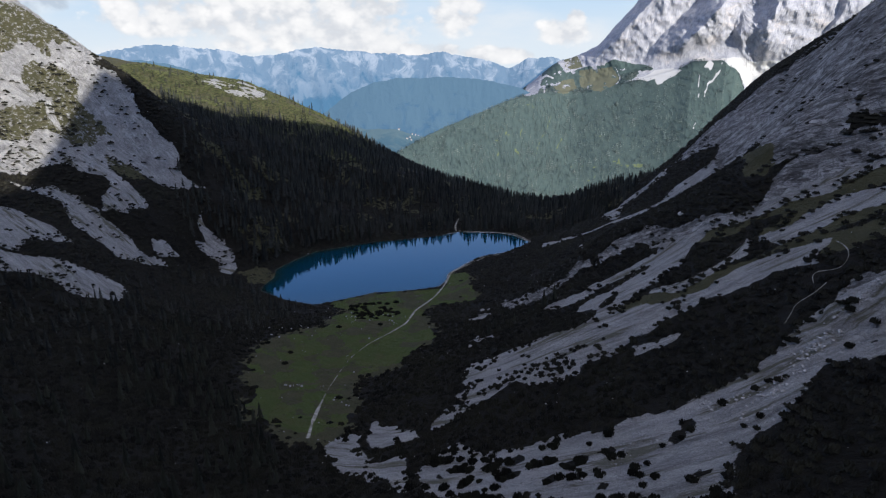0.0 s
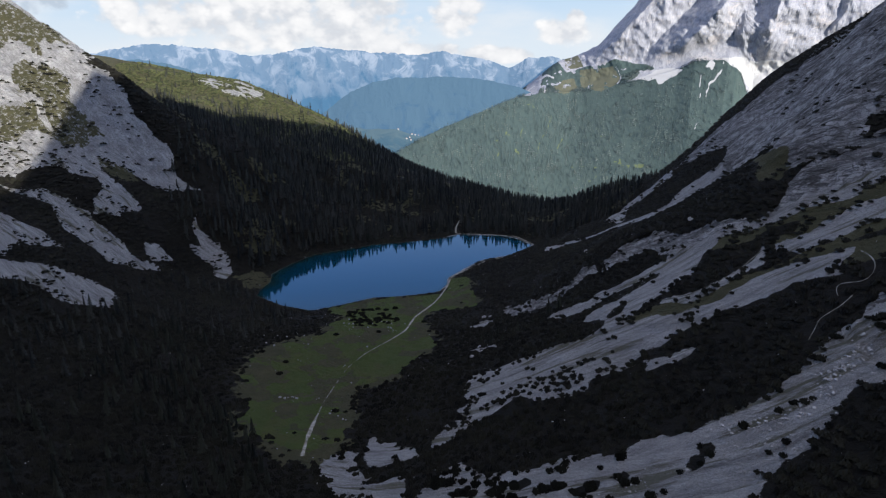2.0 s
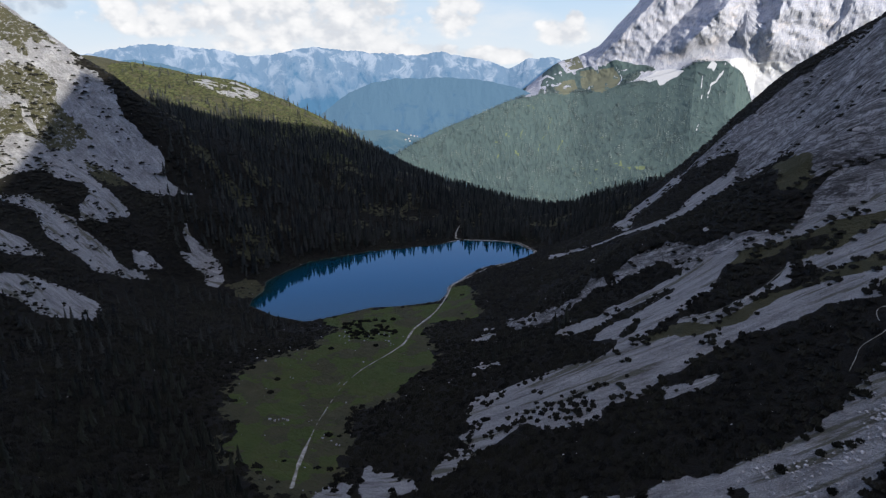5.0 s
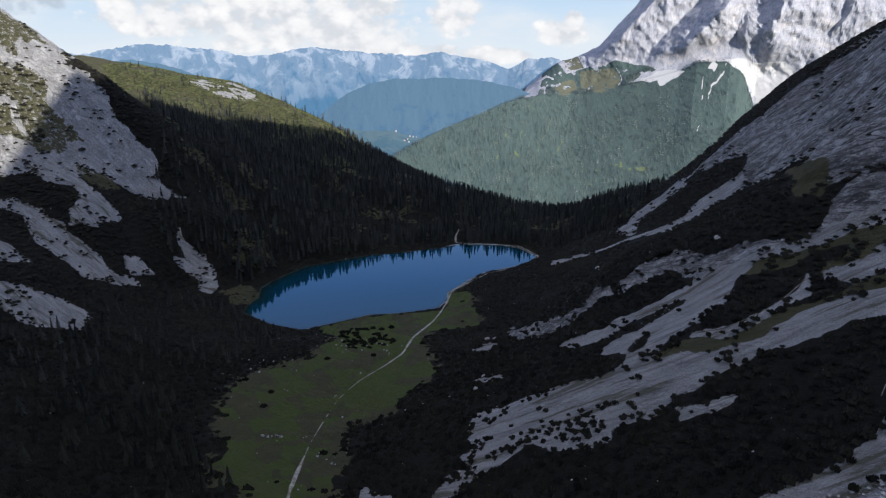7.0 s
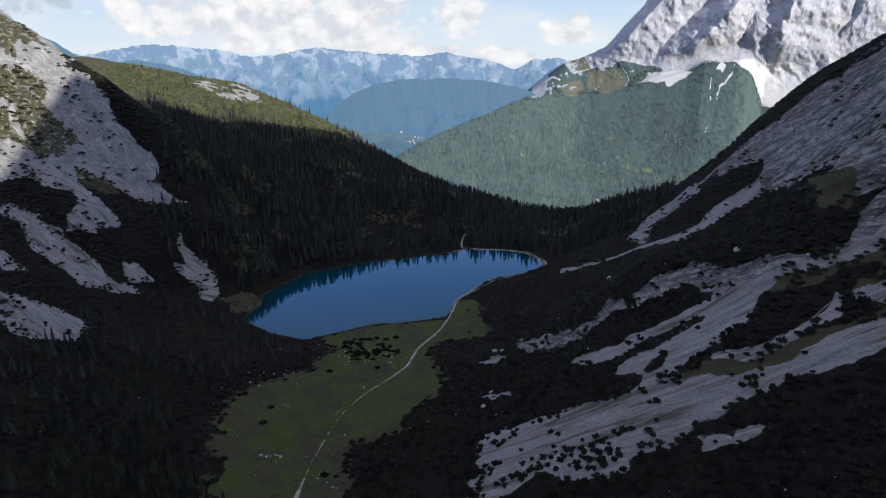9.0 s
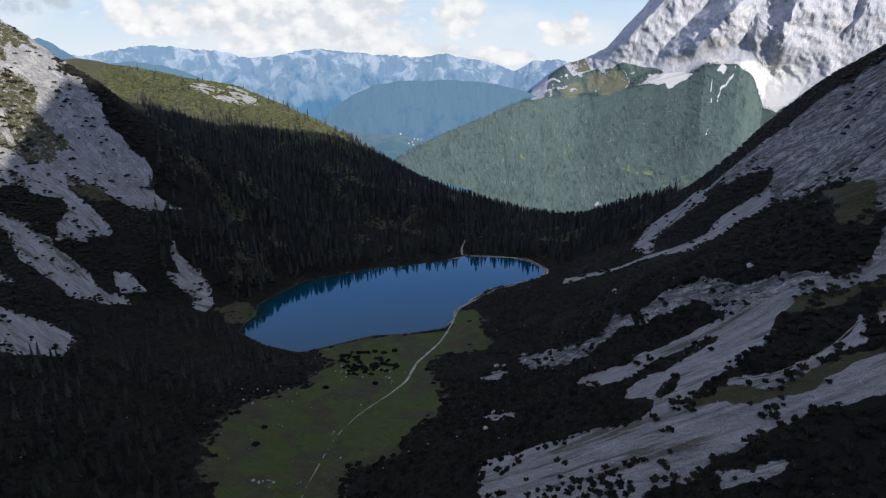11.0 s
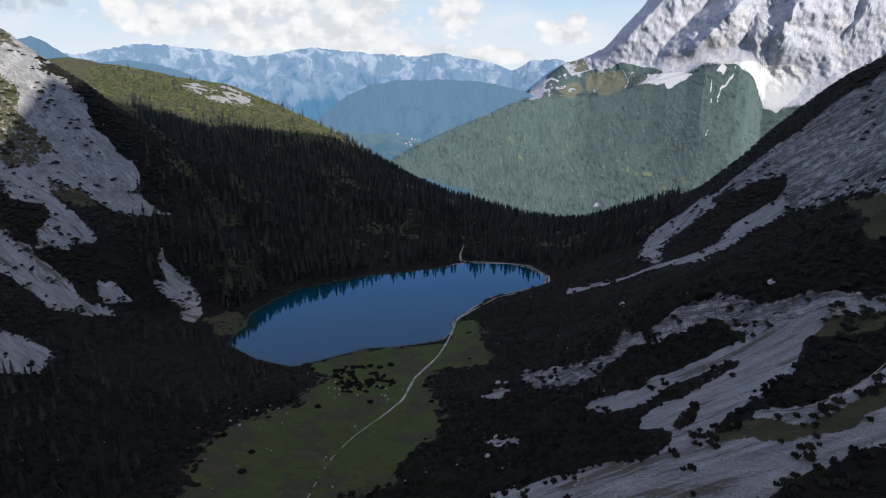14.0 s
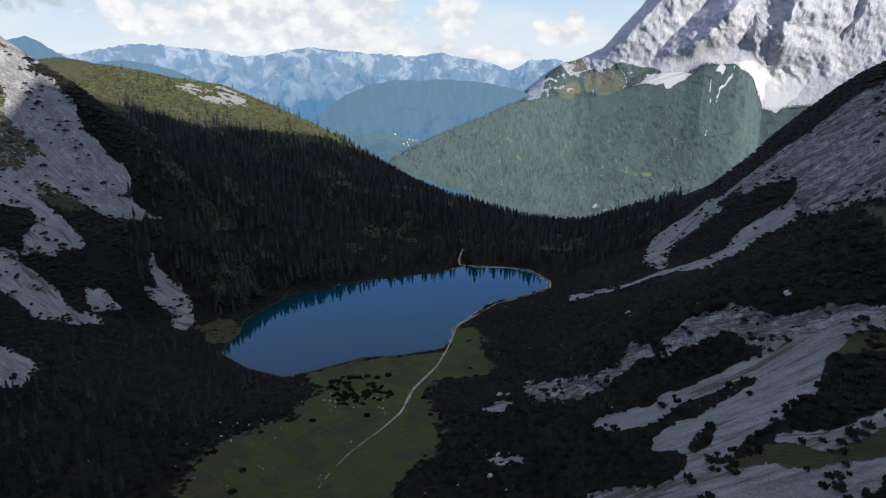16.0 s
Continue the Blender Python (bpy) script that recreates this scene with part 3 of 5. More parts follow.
SCREE["west_path"] = [(-730, 1085), (-672, 1100), (-658, 1086), (-628, 1054), (-633, 1052), (-660, 1079), (-674, 1093), (-725, 1074)]
SCREE["run_a"] = [(264, 542), (287, 543), (302, 535), (322, 531), (376, 489), (370, 480), (328, 517), (304, 521), (276, 526)]
SCREE["run_b"] = [(261, 493), (280, 489), (317, 488), (348, 446), (339, 433), (304, 465), (278, 468), (260, 474)]
SCREE["west_edge"] = [(-694, 908), (-648, 998), (-613, 994), (-624, 953), (-653, 847)]
SCREE["west_bar"] = [(-591, 928), (-571, 926), (-532, 907), (-529, 871), (-562, 899)]
GRASS = {}
GRASS["meadow"] = [(-167, 862), (-140, 881), (-104, 900), (-50, 910), (-3, 914), (5, 952), (14, 1004), (40, 991), (42, 877), (47, 837), (11, 838), (-18, 834), (-31, 804), (-16, 749), (-10, 693), (-26, 667), (-41, 628), (-55, 599), (-86, 604), (-94, 589), (-96, 568), (-103, 529), (-110, 503), (-111, 487), (-167, 486), (-183, 518), (-182, 554), (-202, 613), (-216, 655), (-205, 675), (-176, 720), (-151, 747), (-152, 785), (-129, 815), (-161, 832)]
GRASS["meadow_low"] = [(-111, 604), (-93, 560), (-84, 469), (-96, 442), (-112, 452), (-122, 446), (-154, 478), (-182, 541), (-213, 624), (-177, 628)]
GRASS["strip"] = [(143, 499), (156, 502), (175, 494), (192, 483), (209, 481), (225, 480), (238, 472), (253, 469), (283, 449), (276, 438), (248, 462), (232, 466), (218, 466), (196, 467), (180, 471), (158, 487)]
GRASS["strip_up"] = [(229, 559), (242, 553), (256, 543), (268, 530), (281, 519), (311, 489), (299, 472), (282, 508), (267, 521), (247, 524), (232, 540)]
GRASS["strip_low"] = [(136, 473), (151, 466), (167, 463), (175, 451), (160, 454), (142, 459)]
GRASS["turf_right"] = [(268, 450), (287, 443), (317, 402), (303, 380), (274, 407), (266, 424)]
GRASS["high"] = [(373, 786), (319, 646), (323, 636), (311, 584), (303, 576), (294, 598)]
GRASS["west_lit"] = [(-675, 1108), (-649, 1128), (-620, 1132), (-597, 1133), (-581, 1132), (-585, 1102), (-623, 1066), (-647, 1070)]
GRASS["west_edge"] = [(-714, 1053), (-660, 1073), (-639, 1054), (-638, 1035), (-688, 1004)]
GRASS["west_top"] = [(-825, 1143), (-756, 1209), (-698, 1195), (-695, 1164), (-735, 1154), (-807, 1105)]
GRASS["west_brow"] = [(-830, 1110), (-770, 1215), (-700, 1245), (-665, 1222), (-690, 1190), (-730, 1165), (-790, 1075)]
GRASS["west_brow_low"] = [(-720, 1120), (-690, 1160), (-655, 1150), (-640, 1118), (-668, 1090), (-705, 1082)]
GRASS["west_slope"] = [(-572, 1056), (-548, 1089), (-524, 1087), (-530, 1033), (-556, 1031)]
GRASS["shore_west"] = [(-331, 966), (-314, 1005), (-285, 1008), (-275, 954), (-303, 941)]
GRASS["turf_a"] = [(270, 523), (303, 519), (327, 515), (368, 477), (353, 454), (319, 492), (281, 491), (261, 493)]
GRASS["turf_b"] = [(259, 472), (277, 466), (303, 463), (337, 431), (325, 413), (292, 452), (265, 460)]
GRASS["west_tuft"] = [(-764, 1018), (-697, 1066), (-654, 1044), (-657, 1015), (-717, 943)]
GRASS["west_tuft_b"] = [(-682, 1070), (-650, 1096), (-596, 1086), (-590, 1054), (-639, 1030)]
ROCK = {}
ROCK["wall"] = [(487, 765), (528, 921), (508, 941), (481, 961), (456, 977), (434, 988), (419, 1018), (415, 1081), (402, 1096), (375, 983), (391, 953), (397, 926), (384, 887), (370, 868), (378, 831), (378, 775), (337, 669), (315, 607), (306, 613), (313, 588), (312, 579), (324, 573), (345, 546)]
ROCK["buttress"] = [(307, 562), (319, 564), (341, 539), (332, 523), (303, 540), (291, 545), (282, 550), (299, 554)]
ROCK["wall_high"] = [(515, 710), (580, 911), (520, 871), (508, 896), (364, 576), (387, 509)]
ROCK["ledge"] = [(80, 782), (82, 721), (96, 698), (115, 676), (129, 665), (145, 670), (162, 668), (159, 704), (145, 690), (126, 703), (103, 743)]
ROCK["rubble"] = [(169, 662), (179, 678), (189, 678), (203, 672), (212, 668), (207, 643), (195, 646), (182, 651), (170, 653)]
ROCK["cliff"] = [(210, 663), (220, 664), (230, 625), (243, 603), (255, 582), (262, 571), (264, 559), (260, 551), (245, 560), (231, 574), (219, 585), (214, 594), (208, 627)]
ROCK["west"] = [(-750, 1127), (-682, 1170), (-642, 1192), (-615, 1186), (-597, 1181), (-575, 1174), (-546, 1171), (-521, 1171), (-493, 1162), (-470, 1146), (-498, 1149), (-519, 1149), (-546, 1143), (-569, 1130), (-595, 1072), (-619, 1043), (-684, 997)]
ROCK["west_high"] = [(-826, 1145), (-745, 1216), (-669, 1191), (-608, 1200), (-572, 1200), (-631, 1133), (-714, 1146), (-799, 1089)]
ROCK["gully_wall"] = [(247, 359), (257, 361), (275, 338), (240, 285), (228, 316), (229, 338)]
ROCK["brown"] = [(-464, 955), (-448, 978), (-428, 973), (-444, 930)]
ROCK["slab"] = [(306, 555), (326, 549), (349, 544), (390, 514), (379, 495), (340, 524), (317, 529), (299, 529)]
ROCK["west_edge"] = [(-800, 1091), (-714, 1146), (-631, 1133), (-586, 1083), (-638, 1012), (-694, 908)]
ROCK["west_all"] = [(-823, 1139), (-738, 1201), (-667, 1185), (-605, 1191), (-560, 1190), (-513, 1186), (-461, 1138), (-491, 1110), (-532, 1099), (-566, 1038), (-610, 988), (-648, 840)]
ROCK["west_crest"] = [(-930, 1110), (-860, 1250), (-740, 1285), (-670, 1275), (-640, 1235), (-640, 1190), (-738, 1190), (-830, 1120)]
THICKET = {}
THICKET["strip"] = [(103, 590), (121, 584), (138, 580), (153, 585), (169, 579), (186, 577), (195, 573), (195, 564), (184, 559), (167, 559), (154, 559), (142, 570), (126, 561), (121, 547), (135, 537), (137, 524), (132, 515), (121, 509), (106, 519), (91, 527), (75, 533), (66, 562), (84, 591)]
THICKET["pad"] = [(141, 533), (146, 540), (155, 541), (157, 535), (152, 527), (144, 526)]
THICKET["mound"] = [(206, 514), (217, 535), (231, 538), (246, 520), (256, 520), (266, 518), (276, 511), (282, 506), (279, 501), (265, 503), (251, 504), (235, 492), (224, 490), (207, 493), (194, 504), (186, 512), (193, 520)]
THICKET["shelf"] = [(392, 1081), (373, 958), (392, 937), (399, 915), (387, 887), (375, 880), (364, 918), (341, 930), (325, 945), (346, 973)]
THICKET["east_cap"] = [(560, 880), (518, 915), (500, 950), (478, 1000), (470, 1030), (452, 1075), (470, 1130), (520, 1080), (580, 980)]
THICKET["shore_clump"] = [(-136, 821), (-115, 859), (-74, 845), (-59, 802), (-68, 766), (-104, 775)]
THICKET["west_mound"] = [(-577, 969), (-570, 991), (-556, 1001), (-541, 985), (-532, 960), (-548, 947), (-566, 947)]
THICKET["isle_a"] = [(-56, 410), (-47, 432), (-38, 438), (-25, 430), (-11, 408), (6, 388), (2, 384), (-19, 400), (-36, 411), (-44, 406)]
THICKET["isle_b"] = [(6, 378), (17, 378), (21, 366), (11, 368)]
THICKET["isle_c"] = [(23, 364), (32, 369), (38, 363), (31, 356)]
THICKET["isle_d"] = [(31, 350), (39, 354), (49, 346), (46, 338), (34, 344)]
THICKET["isle_e"] = [(41, 363), (49, 364), (51, 353), (44, 354)]
THICKET["isle_f"] = [(52, 344), (58, 352), (69, 350), (71, 340), (62, 338)]
THICKET["isle_g"] = [(71, 333), (82, 339), (90, 336), (87, 328), (76, 326)]
THICKET["isle_h"] = [(74, 314), (81, 322), (84, 316), (79, 308)]
THICKET["isle_i"] = [(95, 335), (104, 336), (106, 331), (102, 324), (97, 327)]
THICKET["isle_j"] = [(142, 326), (150, 324), (150, 316), (145, 313), (142, 318)]
THICKET["isle_k"] = [(132, 315), (138, 320), (143, 317), (139, 310), (133, 308)]
THICKET["isle_l"] = [(130, 284), (137, 286), (143, 283), (140, 279), (133, 280)]
THICKET["isle_m"] = [(59, 326), (67, 327), (70, 321), (64, 319)]
THICKET["isle_n"] = [(83, 303), (88, 306), (92, 304), (88, 299)]
THICKET["isle_o"] = [(-2, 367), (2, 372), (4, 364), (1, 363)]
TRAIL = {}
TRAIL["main"] = [(36, 1369), (27, 1320), (27, 1286), (102, 1275), (150, 1258), (177, 1196), (168, 1152), (120, 1118), (76, 1090), (48, 1050), (14, 1004), (10, 980), (5, 951), (-12, 878), (-39, 813), (-48, 761), (-67, 721), (-90, 681), (-105, 642), (-111, 604), (-115, 559), (-115, 517), (-114, 479), (-111, 449)]
TRAIL["side"] = [(214, 364), (220, 371), (224, 371), (226, 381), (230, 381), (235, 379), (241, 378), (248, 383)]
TRAIL["zigzag"] = [(245, 391), (251, 406), (254, 403), (258, 388), (264, 390), (272, 401), (278, 426)]
TRAIL["low"] = [(178, 506), (195, 489), (211, 486), (224, 487), (238, 492), (250, 498)]


# ---- zones at a place ----
FOREST = [(-430, 1020), (-318, 1030), (-290, 1095), (-255, 1145), (-150, 1222), (-40, 1262), (30, 1296), (120, 1290), (180, 1250), (215, 1195), (300, 1215), (365, 1222), (450, 1330), (580, 1700), (100, 2350), (-760, 2500), (-980, 1950), (-620, 1520), (-530, 1250)]


def zone_of(table, x, y, soft=3.5, grow=0.0):
    """1 well inside an outline of the table, 0 well outside, with an uneven margin."""
    wx, wy = x + 4.5 * fbm(x, y, 16, 4, 1), y + 7 * fbm(x, y, 16, 4, 2)
    west = ease(-180, -330, x)
    wx, wy = wx + (6 + 8 * west) * fbm(x, y, 55, 4, 13), wy + (9 + 17 * west) * fbm(x, y, 55, 4, 14)
    best = np.zeros(np.shape(x))
    for outline in table.values():
        xs, ys = [p[0] for p in outline], [p[1] for p in outline]
        near = (wx > min(xs) - 20) & (wx < max(xs) + 20) & (wy > min(ys) - 20) & (wy < max(ys) + 20)
        if near.any():
            best[near] = np.maximum(best[near], ease(soft, -soft, poly_distance(wx[near], wy[near], outline) - grow))
    return best


def slope_of(x, y):
    e = 6.0
    return np.hypot(shaped(x + e, y) - shaped(x - e, y), shaped(x, y + e) - shaped(x, y - e)) / (2 * e)


def ground_height(x, y, rock=None, scree=None):
    """The ground with its small relief."""
    x, y = np.asarray(x, float), np.asarray(y, float)
    z = shaped(x, y)
    if rock is None:
        rock = zone_of(ROCK, x, y)
    if scree is None:
        scree = zone_of(SCREE, x, y)
    lift = ease(2, 60, z) * ease(30, 120, poly_distance(x, y, LAKE))
    away = ease(1500, 2600, np.hypot(x, y))
    z = z + lift * (3.2 * fbm(x, y, 55, 4, 3) + 16 * away * fbm(x, y, 260, 4, 6)) * (1 - 0.55 * scree)
    east = ease(0, 200, x)
    run, dip = east * (-0.40 * x + 0.67 * y - 0.62 * z) + (1 - east) * y, east * (0.483 * x + 0.721 * y + 0.468 * z) + (1 - east) * (0.6 * x + 0.5 * y)
    ribs = 1 - np.abs(fbm(dip, 0.22 * run, 34, 5, 4)) * 2
    chips = 1 - np.abs(fbm(dip, 0.35 * run, 13, 4, 7)) * 2
    z = z + rock * lift * ((4.5 + 3.0 * east) * (ribs - 0.55) + 4.5 * (chips - 0.5) + 2.0 * fbm(x, y, 8, 3, 8))
    return z + scree * 0.8 * fbm(x, y, 14, 3, 5) * lift


def mesh_of(name, verts, faces, material, smooth=False):
    """A mesh from arrays of vertices and of triangles or quads."""
    me = bpy.data.meshes.new(name)
    verts, faces = np.asarray(verts, np.float32), np.asarray(faces, np.int32)
    k = faces.shape[1]
    me.vertices.add(len(verts))
    me.vertices.foreach_set("co", verts.ravel())
    me.loops.add(faces.size)
    me.loops.foreach_set("vertex_index", faces.ravel())
    me.polygons.add(len(faces))
    me.polygons.foreach_set("loop_start", np.arange(0, faces.size, k, dtype=np.int32))
    me.polygons.foreach_set("use_smooth", np.full(len(faces), smooth))
    me.materials.append(material)
    me.update(calc_edges=True)
    return me


def give(me, name, values):
    a = me.attributes.new(name, "FLOAT", "POINT")
    a.data.foreach_set("value", np.asarray(values, np.float32).ravel())


def grid_faces(rows, cols, wrap=False):
    r, c = np.meshgrid(np.arange(rows - 1), np.arange(cols if wrap else cols - 1), indexing="ij")
    d = (c + 1) % cols
    return np.stack([r * cols + c, (r + 1) * cols + c, (r + 1) * cols + d, r * cols + d], -1).reshape(-1, 4)


def meadow_fringe(x, y):
    """Rough turf between the meadow and the dwarf pines."""
    return zone_of({k: GRASS[k] for k in ("meadow", "meadow_low")}, x, y, 12, 15) * ease(-0.25, 0.2, fbm(x, y, 24, 4, 15))


def bald_patch(x, y):
    """Bare pale rock among the dwarf pines on the western hill."""
    return ease(84, 46, np.hypot((x + 625) / 1.5, (y - 1960) * 0.6)) * ease(-0.3, 0.02, fbm(x, y, 20, 4, 10))


def build_ground():
    view = np.radians(np.linspace(-44, 44, 500))
    rest = np.radians(np.linspace(44, 316, 90)[1:-1])
    angle = np.concatenate([view, rest])
    radius = np.concatenate([[4, 60, 110], np.geomspace(170, 2450, 520), np.linspace(2500, 4930, 34)])
    rr, aa = np.meshgrid(radius, angle, indexing="ij")
    x, y = rr * np.sin(aa), rr * np.cos(aa)
    shrub = 1 - zone_of(THICKET, x, y)
    rock, scree, grass = (zone_of(k, x, y, 4.5, 3.0) * shrub for k in (ROCK, SCREE, GRASS))
    z = ground_height(x, y, rock, scree)
    d = poly_distance(x, y, LAKE)
    me = mesh_of("ground", np.stack([x, y, z], -1).reshape(-1, 3), grid_faces(len(radius), len(angle), True), GROUND, True)
    steep = ease(0.75, 1.1, slope_of(x, y)) * ease(280, 420, z)
    hill = ease(1640, 1760, y - 0.25 * (x + 300)) * ease(60, 120, z) * ease(-100, -160, x)
    bald = bald_patch(x, y)
    shore = ease(7, 1, d) * ease(-20, 0, d) * ease(-60, 30, x)
    give(me, "rock", np.maximum(rock, steep))
    give(me, "scree", np.maximum(np.maximum(scree, bald), 0.75 * shore))
    lush = zone_of({k: GRASS[k] for k in ("meadow", "meadow_low")}, x, y)
    give(me, "grass", lush)
    fringe = meadow_fringe(x, y) * shrub
    give(me, "turf", np.maximum.reduce([0.9 * hill, 0.62 * fringe, (0.58 + 0.2 * (x > 100)) * grass * (1 - lush), 0.60 * ease(20, -20, poly_distance(x, y, FOREST)) * ease(-0.15, 0.25, fbm(x, y, 48, 4, 12))]))
    give(me, "bed", ease(0.5, -2, d))
    # western face, where the slab's colour includes bounced light
    give(me, "pale", ease(-380, -440, x) * ease(1300, 1240, y))
    return tagged(new("ground", me), "alpine valley ground with scree, turf and bare limestone", "ground", kind="structure")


ground = build_ground()


def build_lake():
    """The water sheet, its margin just under the banks."""
    xs, ys = np.arange(-310, 200, 6.0), np.arange(840, 1300, 6.0)
    yy, xx = np.meshgrid(ys, xs, indexing="ij")
    d = poly_distance(xx, yy, LAKE)
    faces = grid_faces(len(ys), len(xs))
    keep = (d.ravel()[faces] < 9).any(1)
    me = mesh_of("lake", np.stack([xx, yy, np.full(xx.shape, 0.05)], -1).reshape(-1, 3), faces[keep], WATER, True)
    # margin widened in the west, where the painted reflection reaches farthest
    give(me, "depth", ease(0, 1, (-d - 1) / (8 + 22 * ease(-100, -250, xx) * ease(930, 990, yy)) + 0.25 * fbm(xx, yy, 40, 3)))
    return tagged(new("water", me), "clear blue mountain lake, its shallows darkened for the forest's reflection", "lake", kind="structure")


lake = build_lake()

# ---- the mountains across the main valley ----
# camera's place midway; the far land is placed to fit its view
OUTLOOK = Vector((-4, 88, 330))


def bearing(u, v):
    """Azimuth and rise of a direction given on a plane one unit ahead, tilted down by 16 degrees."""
    c, s = math.cos(radians(15.94)), math.sin(radians(15.94))
    ahead, up = c + v * s, v * c - s
    return math.atan2(u, ahead), up / math.hypot(u, ahead)


def skyline(points):
    """(u, v) of a ridge's outline as arrays of azimuth and of rise per metre of distance."""
    a = [bearing((u - 784) / 1107, (441 - v) / 1107) for u, v in points]
    return np.array([p[0] for p in a]), np.array([p[1] for p in a])


# forms of the wall and its slope, by the direction in which they lie from the outlook
BUTTRESSES = [  # crest line, how far it stands out, width of its shaded and of its sunny side
    ([(1178, -12), (1135, 36), (1104, 72), (1068, 108)], 170, 120, 340),
    ([(1305, 4), (1272, 38), (1242, 66), (1224, 86), (1212, 118)], 250, 230, 320),
    ([(1440, -50), (1402, 0), (1376, 55), (1366, 104)], 300, 320, 420),
    ([(1540, -60), (1505, 20), (1480, 80)], 120, 110, 260),
]
WALL_WOODS = [[(965, 110), (985, 104), (1000, 118), (1010, 132), (1040, 122), (1095, 108), (1150, 118), (1170, 124), (1120, 146), (1090, 152), (1030, 170), (960, 172)],
              [(1236, 120), (1252, 110), (1272, 118), (1252, 128)], [(1290, 112), (1305, 108), (1322, 130), (1340, 190), (1300, 150)]]
APRONS = [[(1126, 145), (1150, 138), (1172, 126), (1202, 124), (1222, 127), (1200, 140), (1172, 155), (1165, 146)],
          [(1256, 122), (1268, 110), (1274, 116), (1270, 128)], [(1286, 106), (1330, 104), (1345, 112), (1395, 110), (1424, 132), (1400, 165), (1360, 195), (1345, 188), (1336, 160), (1322, 128)]]
CHUTES = [([(1290, 114), (1284, 130), (1268, 152), (1258, 175)], 2.4), ([(1252, 128), (1249, 160), (1244, 195), (1239, 232)], 0.7), ([(1098, 122), (1106, 142), (1100, 152)], 1.2),
          ([(948, 148), (970, 136), (985, 140)], 2.5), ([(938, 166), (952, 156)], 1.5)]
PASTURES = [[(1030, 128), (1062, 122), (1092, 120), (1105, 140), (1104, 152), (1070, 168), (1034, 160)], [(985, 158), (1000, 144), (1022, 142), (1030, 160), (1000, 172)], [(1000, 106), (1030, 100), (1038, 122), (1012, 128)]]
GLADES = [([(980, 208), (974, 232), (962, 254), (952, 278)], 1.4), ([(1004, 250), (992, 268), (984, 282)], 1.0), ([(930, 230), (922, 262)], 1.0), ([(1000, 298), (1040, 302), (1085, 304), (1150, 303), (1210, 306)], 0.8), ([(1092, 292), (1110, 300), (1150, 297)], 3.5), ([(1102, 285), (1106, 300)], 2.5), ([(916, 270), (921, 277)], 4), ([(942, 190), (952, 192)], 4),
          ([(1160, 315), (1168, 325), (1172, 340)], 2.5), ([(1080, 365), (1090, 358)], 5), ([(1190, 312), (1215, 318)], 2.0), ([(1045, 330), (1062, 318)], 1.5), ([(890, 260), (884, 285)], 1.5)]


